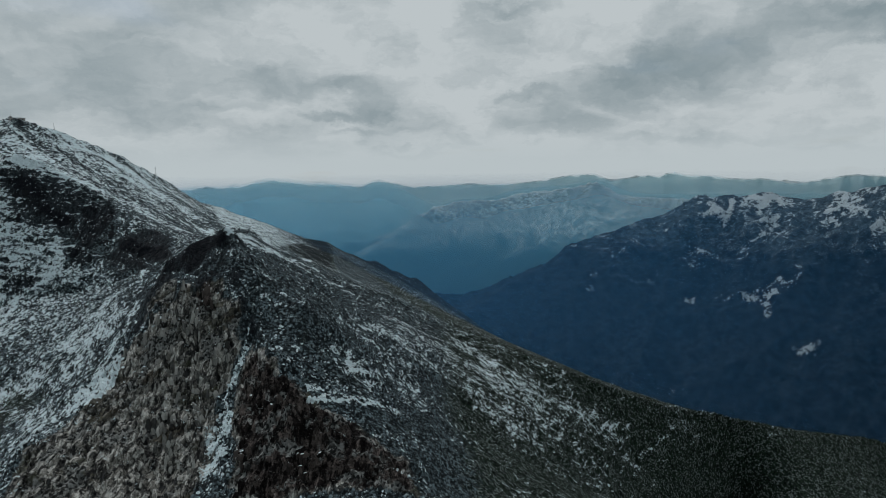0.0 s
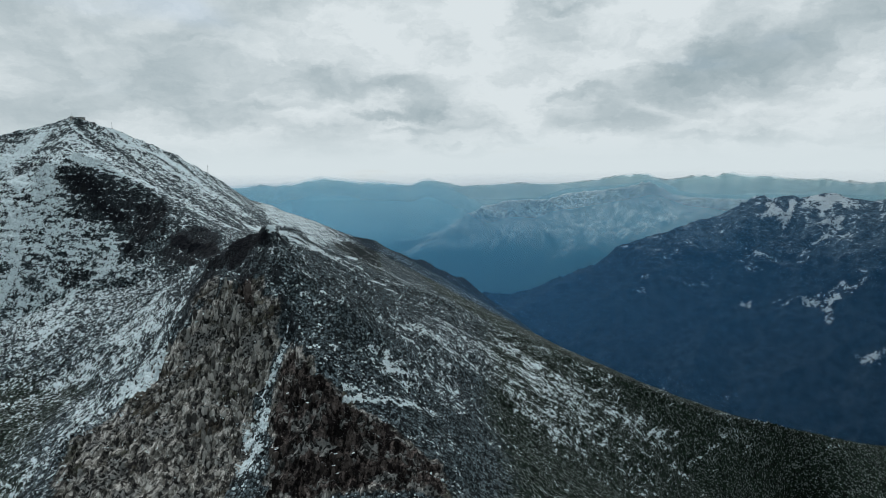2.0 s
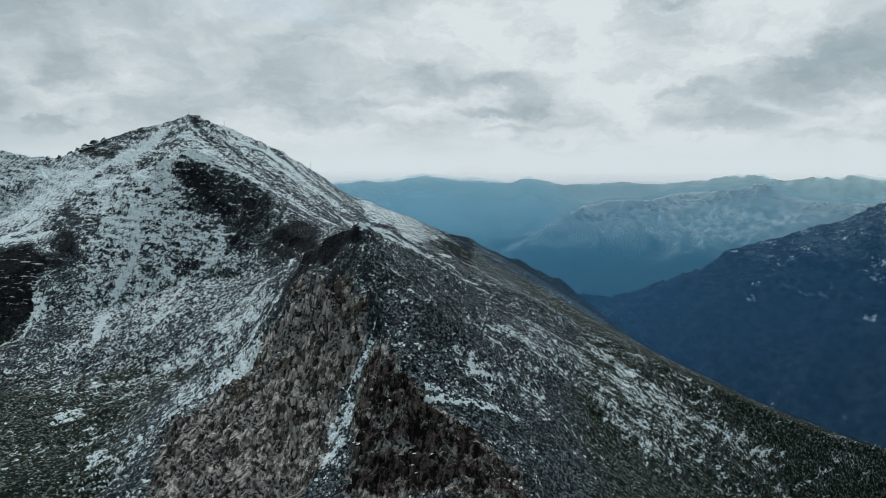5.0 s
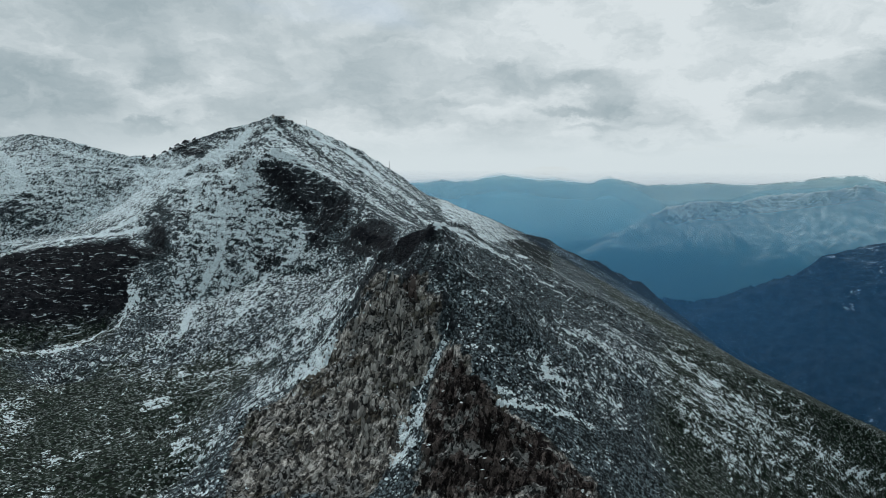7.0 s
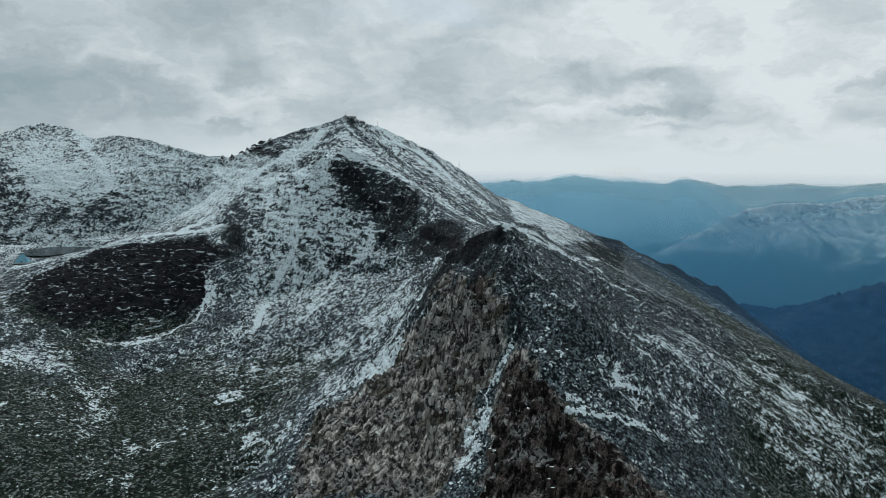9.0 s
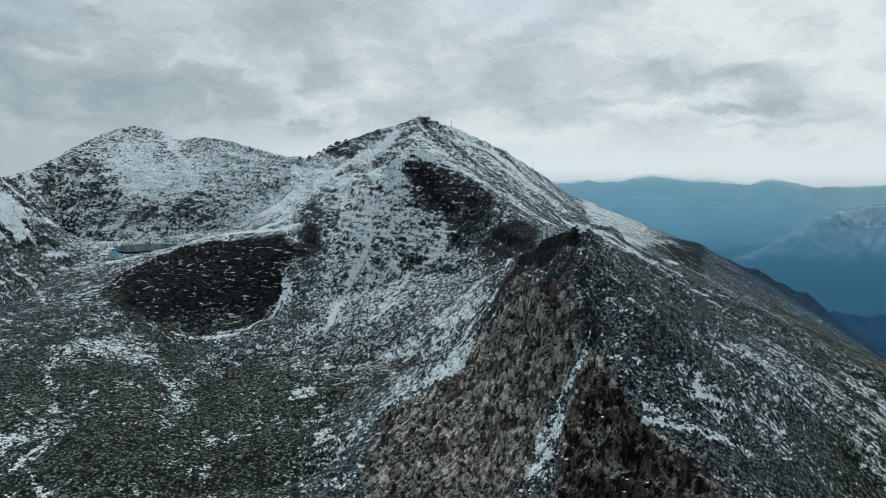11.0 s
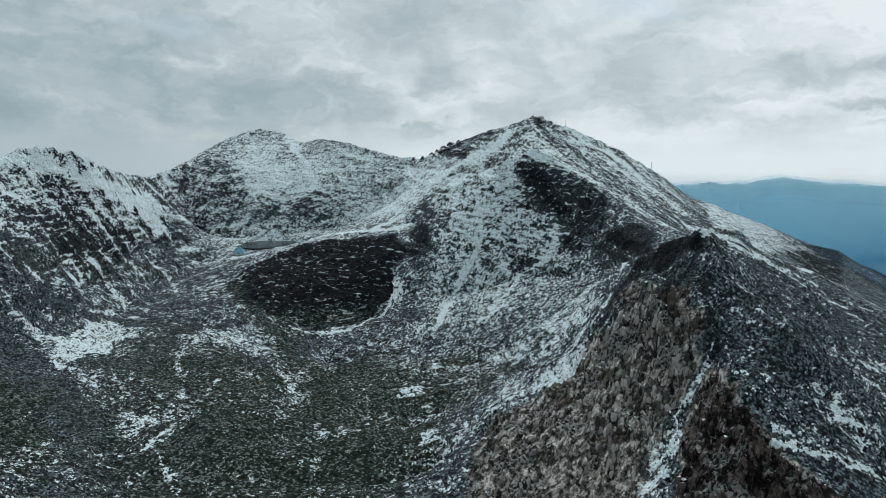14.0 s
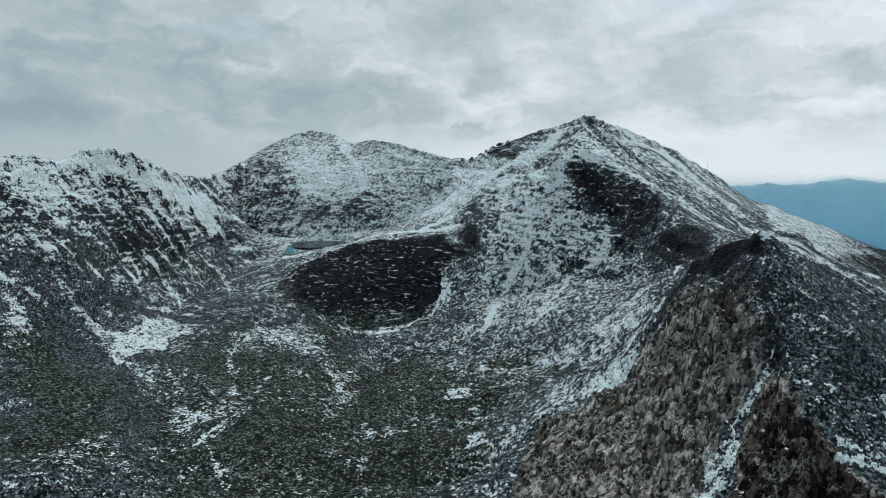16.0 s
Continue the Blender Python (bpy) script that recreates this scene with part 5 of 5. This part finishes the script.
def mast(x, y, height):
    st = thing("mast", (x, y, land_at(x, y) - 0.4), 20, "thin grey iron mast on the snowy ridge", "mast", "masts on the summit ridge")
    part("pole", tube(0.30, 0.16, height, (0, 0, 0), 8), IRON, st)
    part("footing", box(1.6, 1.6, 0.9, (0, 0, 0), 0.08), MASONRY, st)
    part("crossarm", box(2.2, 0.18, 0.18, (0, 0, height - 0.9), 0.02), IRON, st)
    part("cap", tube(0.34, 0.2, 0.5, (0, 0, height), 8), IRON, st)
    return st


weather_station(-474, 948, 27)
store(-459, 955, 25)
mast(-436, 965, 9.0)
mast(-332, 1050, 11.0)


# ---- the tarn and the pyramid shelter on its shore ----
def tarn():
    m, k = material("tarn_water")
    p = k.add("ShaderNodeTexCoord").outputs["Object"]
    n = k.noise(k.vmath("MULTIPLY", p, (1, 0.4, 1)), 0.35, 4.0, 0.6)
    finish(k, k.mix(n, (0.004, 0.009, 0.012), (0.010, 0.018, 0.022)), 0.18, n, 0.1, 0.1)
    bm = bmesh.new()
    ring = []
    for i in range(64):
        a = 2 * math.pi * i / 64
        s = 1 + 0.10 * math.sin(3 * a + 1) + 0.06 * math.sin(7 * a)
        ring.append(bm.verts.new((-884 + 52 * s * math.cos(a + 0.6), 783 + 58 * s * math.sin(a + 0.6), 172.5)))
    bm.faces.new(ring)
    ob = part("water_tarn", bm, m)
    return tagged(ob, "dark still mountain tarn below the cirque wall", "lake", "", "structure")


def pyramid_shelter(x, y, turn):
    z = land_at(x, y) - 0.8
    st = thing("pyramid_shelter", (x, y, z), turn, "pale blue pyramid shelter on the shore of the tarn", "shelter")
    part("base", box(19, 19, 1.4, bevel=0.15), MASONRY, st)
    corners = [(-9, -9, 1.4), (9, -9, 1.4), (9, 9, 1.4), (-9, 9, 1.4)]
    for i in range(4):
        bm = bmesh.new()
        a, c = Vector(corners[i]), Vector(corners[(i + 1) % 4])
        top = Vector((0, 0, 13.5))
        out = (a + c) / 2
        out = Vector((out.x, out.y, 4)).normalized() * 0.12
        vs = [bm.verts.new(q) for q in (a, c, top, a - out * 3, c - out * 3, top - Vector((0, 0, 0.5)))]
        for f in ((0, 1, 2), (5, 4, 3), (0, 3, 4, 1), (1, 4, 5, 2), (2, 5, 3, 0)):
            bm.faces.new([vs[k] for k in f])
        part("roof_panel", bm, BLUE, st)
    for c in corners:
        bm = tube(0.22, 0.18, 1.0, sides=6)
        way = Vector((0, 0, 13.7)) - Vector(c)
        for v in bm.verts:
            v.co.z *= way.length
        bmesh.ops.transform(bm, matrix=Matrix.Translation(c) @ way.to_track_quat("Z", "Y").to_matrix().to_4x4(), verts=bm.verts)
        part("edge_strip", bm, IRON, st)
    part("door", box(1.6, 0.3, 2.6, (1.0, -8.7, 1.4), 0.03), TIMBER, st)
    return st


tarn()
pyramid_shelter(-855, 697, 35)


# ---- rock pinnacles on the ridge between the two peaks ----
def pinnacle(x, y, wide, tall, seed):
    """A tower of broken rock: rings of uneven corners that narrow to a jagged top."""
    r = random.Random(seed)
    bm = bmesh.new()
    sides, rings = 11, 7
    lean = (r.uniform(-0.25, 0.25), r.uniform(-0.2, 0.2))
    grid = []
    shape = [r.uniform(0.75, 1.2) for _ in range(sides)]
    for j in range(rings):
        h = j / (rings - 1)
        row = []
        for i in range(sides):
            a = 2 * math.pi * (i + r.uniform(-0.25, 0.25)) / sides
            q = wide * shape[i] * (1 - 0.72 * h ** 1.6) * r.uniform(0.75, 1.15)
            row.append(bm.verts.new((q * math.cos(a) + lean[0] * tall * h, q * 0.75 * math.sin(a) + lean[1] * tall * h, tall * (h + r.uniform(-0.11, 0.11)))))
        grid.append(row)
    for a, c in zip(grid, grid[1:]):
        for i in range(sides):
            bm.faces.new((a[i], a[(i + 1) % sides], c[(i + 1) % sides], c[i]))
    bm.faces.new(grid[-1])
    bm.faces.new(grid[0][::-1])
    ob = part("rock_pinnacle", bm, PINNACLE)
    ob.matrix_basis = pose(x, y, land_at(x, y) - tall * 0.62, 0, r.uniform(-6, 6), r.uniform(0, 360))
    return tagged(ob, "dark jagged rock pinnacle dusted with snow", "rock", "pinnacles on the ridge")


for i, (px, py, pw, ph) in enumerate(((-664, 979, 15, 13), (-645, 972, 14, 12), (-682, 985, 9, 12), (-703, 991, 8, 11), (-724, 997, 8, 11), (-628, 968, 12, 9), (-747, 1003, 8, 8))):
    pinnacle(px, py, pw, ph, 40 + i)


def solid(name, verts, faces, mat, label, category):
    mesh = bpy.data.meshes.new(name)
    mesh.vertices.add(len(verts))
    mesh.vertices.foreach_set("co", verts.astype(np.float32).ravel())
    mesh.loops.add(faces.size)
    mesh.loops.foreach_set("vertex_index", faces.astype(np.int32).ravel())
    mesh.polygons.add(len(faces))
    mesh.polygons.foreach_set("loop_start", np.arange(0, faces.size, 3, dtype=np.int32))
    mesh.update(calc_edges=True)
    mesh.materials.append(mat)
    return tagged(new(name, mesh), label, category, "", "stuff")


# ---- rock ribs that stand out of the crags, each a part of its mountain ----
def rib_mesh(seed):
    """A ragged blade of rock, one unit long, down the slope."""
    r = random.Random(seed)
    bm = bmesh.new()
    n, rows = 9, []
    for i in range(n):
        s = i / (n - 1)
        body = math.sin(math.pi * (0.08 + 0.84 * s)) ** 0.6
        x = s - 0.5
        w, h = body * r.uniform(0.7, 1.2), body * r.uniform(0.45, 1.3)
        dx, dy = r.uniform(-0.03, 0.03), r.uniform(-0.4, 0.4)
        rows.append([bm.verts.new(c) for c in ((x, -w, -0.5), (x + dx, -w * 0.55 + dy * 0.4, h * r.uniform(0.3, 0.7)), (x + dx, dy * 0.5, h), (x, w * 0.6, h * r.uniform(0.2, 0.6)), (x, w, -0.5))])
    for a, c in zip(rows, rows[1:]):
        for i in range(4):
            bm.faces.new((a[i], c[i], c[i + 1], a[i + 1]))
    bm.faces.new(rows[0])
    bm.faces.new(rows[-1][::-1])
    bmesh.ops.recalc_face_normals(bm, faces=bm.faces[:])
    mesh = bpy.data.meshes.new("rock_rib")
    bm.to_mesh(mesh)
    bm.free()
    return mesh


def ribs(parent, mat, count, seed, spots, long, wide, high):
    g = np.random.default_rng(seed)
    shapes = [rib_mesh(seed * 10 + i) for i in range(6)]
    for q in shapes:
        q.materials.append(mat)
    for i in range(count):
        cx, cy, spread = spots[int(g.integers(len(spots)))]
        x, y = cx + g.normal() * spread, cy + g.normal() * spread * 0.8
        z = land_at(x, y)
        down = Vector((land_at(x - 4, y) - land_at(x + 4, y), land_at(x, y - 4) - land_at(x, y + 4), 0)) / 8
        if down.length < 0.35:
            continue
        way = Vector((down.x, down.y, -min(down.length, 1.6) ** 2)).normalized()
        side = Vector((0, 0, 1)).cross(way).normalized()
        size = float(g.uniform(0.6, 1.4))
        m = Matrix.Identity(4)
        for c, v in enumerate((way * long * size, side * wide * size, way.cross(side) * high * size)):
            for r in range(3):
                m[r][c] = v[r]
        m.translation = (x, y, z)
        ob = new("rock_rib", shapes[i % 6])
        ob.parent = parent
        ob.matrix_basis = m


def pillar_mesh(seed):
    """A broken upright pillar of rock, one unit tall, with a slanting top."""
    r = random.Random(seed)
    bm = bmesh.new()
    sides = r.choice((5, 6))
    shape = [r.uniform(0.65, 1.25) for _ in range(sides)]
    tip_lean = (r.uniform(-0.25, 0.25), r.uniform(-0.25, 0.25))
    rows = []
    for h, w in ((-0.5, 1.15), (0.0, 1.0), (0.3, r.uniform(0.75, 1.0)), (0.5, r.uniform(0.35, 0.7))):
        row = []
        for i in range(sides):
            a = 2 * math.pi * i / sides
            q = w * shape[i] * r.uniform(0.85, 1.1)
            x, y = q * math.cos(a), q * math.sin(a)
            slant = (tip_lean[0] * x + tip_lean[1] * y) if h > 0.4 else 0
            row.append(bm.verts.new((x, y, h + slant)))
        rows.append(row)
    for a, c in zip(rows, rows[1:]):
        for i in range(sides):
            bm.faces.new((a[i], a[(i + 1) % sides], c[(i + 1) % sides], c[i]))
    bm.faces.new(rows[-1])
    mesh = bpy.data.meshes.new("rock_pillar")
    bm.to_mesh(mesh)
    bm.free()
    return mesh


def pillar_rock(name, dark, light):
    """Cracked rock; every pillar a tone of its own, a little snow where it faces up."""
    m, k = material(name)
    p = k.add("ShaderNodeNewGeometry").outputs["Position"]
    up = k.split(k.add("ShaderNodeNewGeometry").outputs["Normal"])[2]
    tint = k.add("ShaderNodeObjectInfo").outputs["Random"]
    n = k.noise(k.vmath("MULTIPLY", p, (1.0, 1.0, 0.35)), 1.1, 5.0, 0.7)
    col = k.mix(k.ramp(k.math("ADD", k.math("MULTIPLY", tint, 0.5), k.math("MULTIPLY", n, 0.5)), 0.25, 0.75), dark, light)
    white = k.ramp(k.math("ADD", up, k.math("MULTIPLY", k.math("SUBTRACT", n, 0.5), 1.4)), 0.85, 1.0)
    finish(k, k.mix(white, col, (0.62, 0.69, 0.71)), 0.9, n, 0.7, 0.5)
    return m


def pillars(parent, mat, count, seed, where, tall, wide):
    """Pillars that stand out of a crag, each a part of its mountain."""
    g = np.random.default_rng(seed)
    shapes = [pillar_mesh(seed * 20 + i) for i in range(8)]
    for q in shapes:
        q.materials.append(mat)
    for i, spot in enumerate(g.choice(np.flatnonzero(where), count, replace=False)):
        x, y, z = (float(q.ravel()[spot]) for q in (gx, gy, land))
        h, w = tall * float(g.uniform(0.5, 1.4)), wide * float(g.uniform(0.5, 1.3))
        ob = new("rock_pillar", shapes[i % 8])
        ob.parent = parent
        ob.matrix_basis = pose(x, y, z - 0.12 * h, float(g.uniform(-16, 6)), float(g.uniform(-9, 9)), float(g.uniform(0, 60))) @ Matrix.Diagonal((w, w * 0.8, h, 1))


DARK_ROCK = snowy_rock("dark_crag", (0.006, 0.007, 0.009), (0.040, 0.043, 0.046), 0.98)
on_spur = SPUR_SIDE & (rad < 520) & (steep > 0.12)
pillars(SPUR, pillar_rock("tan_grey_crag", (0.035, 0.035, 0.034), (0.36, 0.355, 0.33)), 110, 3, on_spur & (fbm(gx, gy, 26, 3) > -0.02) & (LAID["brown"] > 0.55) & (LAID["crag"] < 0.5) & (LAID["snow"] < 0.3), 7.0, 1.7)
# darker copy of the crag colour for the side painted in shade
pillars(SPUR, pillar_rock("shaded_brown_crag", (0.006, 0.005, 0.005), (0.085, 0.072, 0.066)), 60, 4, on_spur & (fbm(gx, gy, 22, 3) > 0.0) & (LAID["brown"] > 0.45) & (LAID["crag"] > 0.7) & (LAID["snow"] < 0.3), 6.0, 1.7)
ribs(SUMMIT, DARK_ROCK, 24, 5, [(-400, 820, 12), (-350, 805, 12), (-300, 790, 14), (-250, 770, 14)], 10.0, 3.0, 0.9)
ribs(RIDGE, DARK_ROCK, 30, 6, [(-950, 620, 30), (-900, 520, 30)], 9.0, 2.6, 0.8)


def reservoir():
    m, k = material("reservoir_water")
    p = k.add("ShaderNodeTexCoord").outputs["Object"]
    finish(k, k.mix(k.noise(p, 0.01, 3.0), (0.22, 0.28, 0.30), (0.30, 0.36, 0.37)), 0.12).inputs["Specular IOR Level"].default_value = 1.0
    cx, cy = -75, 4250
    pts = [(cx + (95 + 18 * math.sin(3 * a)) * math.cos(a) + 25 * math.sin(a), cy + 58 * math.sin(a)) for a in (2 * math.pi * i / 40 for i in range(40))]
    z = max(land_at(*q) for q in pts[::4]) + 14.0
    bm = bmesh.new()
    top = [bm.verts.new((x, y, z)) for x, y in pts]
    low = [bm.verts.new((x, y, z - 60)) for x, y in pts]
    bm.faces.new(top)
    for i in range(40):
        bm.faces.new((top[i], low[i], low[(i + 1) % 40], top[(i + 1) % 40]))
    return tagged(part("water_reservoir", bm, m), "pale reservoir far down in the hazy valley", "lake", "", "structure")


reservoir()


# ---- loose stone and dwarf pine ----
def boulders(count):
    """Loose blocks on the screes: each a broken wedge with an uneven ridge."""
    g = np.random.default_rng(11)
    stony = (rad > 270) & (rad < 860) & (az > radians(-74)) & (az < radians(42)) & (LAID["brown"] < 0.3) & (LAID["crag"] < 0.45) & (steep < 0.42) & (tarn_bed < 0.02)
    pick = g.choice(np.flatnonzero(stony), count, replace=False)
    x, y, z, far_off = (q.ravel()[pick] for q in (gx, gy, land, rad))
    keep = fbm(x, y, 40, 4) + g.uniform(-0.6, 0.6, count) > -0.25
    x, y, z, far_off = (q[keep] for q in (x, y, z, far_off))
    n = len(x)
    size = (0.42 + 0.28 * g.exponential(1.0, n).clip(0, 3)) * (0.55 + far_off / 750)
    size *= 1 - 0.45 * step_up(COVER[..., 1].ravel()[pick[keep]], 0.3, 0.7)
    form = np.array([(-1, -0.8, -0.5), (1, -0.8, -0.5), (1, 0.8, -0.5), (-1, 0.8, -0.5), (-0.45, 0, 1.0), (0.5, 0, 1.0)])
    form = form[None] * g.uniform(0.55, 1.35, (n, 6, 3)) * size[:, None, None]
    t = g.uniform(0, 6.28, n)[:, None]
    rx, ry = form[..., 0] * np.cos(t) - form[..., 1] * np.sin(t), form[..., 0] * np.sin(t) + form[..., 1] * np.cos(t)
    co = np.stack([rx + x[:, None], ry + y[:, None], form[..., 2] + z[:, None]], -1).reshape(-1, 3)
    tri = np.array([(0, 1, 5), (0, 5, 4), (1, 2, 5), (2, 3, 4), (2, 4, 5), (3, 0, 4)])
    fs = (tri[None] + 6 * np.arange(n)[:, None, None]).reshape(-1, 3)
    ob = solid("loose_boulders", co, fs, ALPINE, "grey boulders dusted with snow on the screes", "boulders")
    cover = COVER.reshape(-1, 4)[pick[keep]].copy()
    cover[:, 0] += g.uniform(-0.32, 0.26, n)
    layer = ob.data.attributes.new("cover", "FLOAT_COLOR", "POINT")
    layer.data.foreach_set("color", np.repeat(cover, 6, axis=0).astype(np.float32).ravel())


def dwarf_pine():
    m, k = material("dwarf_pine_needles")
    tint = k.add("ShaderNodeNewGeometry").outputs["Random Per Island"]
    finish(k, k.mix(tint, (0.006, 0.010, 0.007), (0.022, 0.030, 0.018)), 0.9)
    g = np.random.default_rng(23)
    spots = []
    for line, first, spread, count in ((PALE_RIB, 3, 38, 1500), (PALE_RIB, 8, 70, 1500), (EAST_RIDGE, 8, 60, 1500), (EAST_RIDGE, 10, 90, 1200)):
        for _ in range(count):
            i = int(g.integers(first, len(line) - 1))
            s = g.uniform()
            p, q = line[i], line[i + 1]
            spots.append((p[0] + (q[0] - p[0]) * s + g.normal() * spread, p[1] + (q[1] - p[1]) * s + g.normal() * spread))
    xy = np.array(spots)
    xy = xy[fbm(xy[:, 0], xy[:, 1], 30, 3) + g.uniform(-0.4, 0.4, len(xy)) > -0.1]
    z = lands_at(xy[:, 0], xy[:, 1])
    leaves = 16
    n = len(xy)
    wide = g.uniform(1.0, 2.6, n)[:, None]
    centre = g.normal(0, 0.5, (n, leaves, 2)) * wide[..., None]
    high = np.abs(g.normal(0.45, 0.3, (n, leaves)))
    mid = np.concatenate([xy[:, None] + centre, (z[:, None] + high)[..., None]], -1)
    tri = mid[:, :, None] + g.normal(0, 0.55, (n, leaves, 3, 3)) * np.array([1, 1, 0.7])
    co = tri.reshape(-1, 3)
    solid("dwarf_pine_scrub", co, np.arange(len(co)).reshape(-1, 3), m, "dark green dwarf pine scrub on the ridge", "shrubs")


boulders(110000)
dwarf_pine()
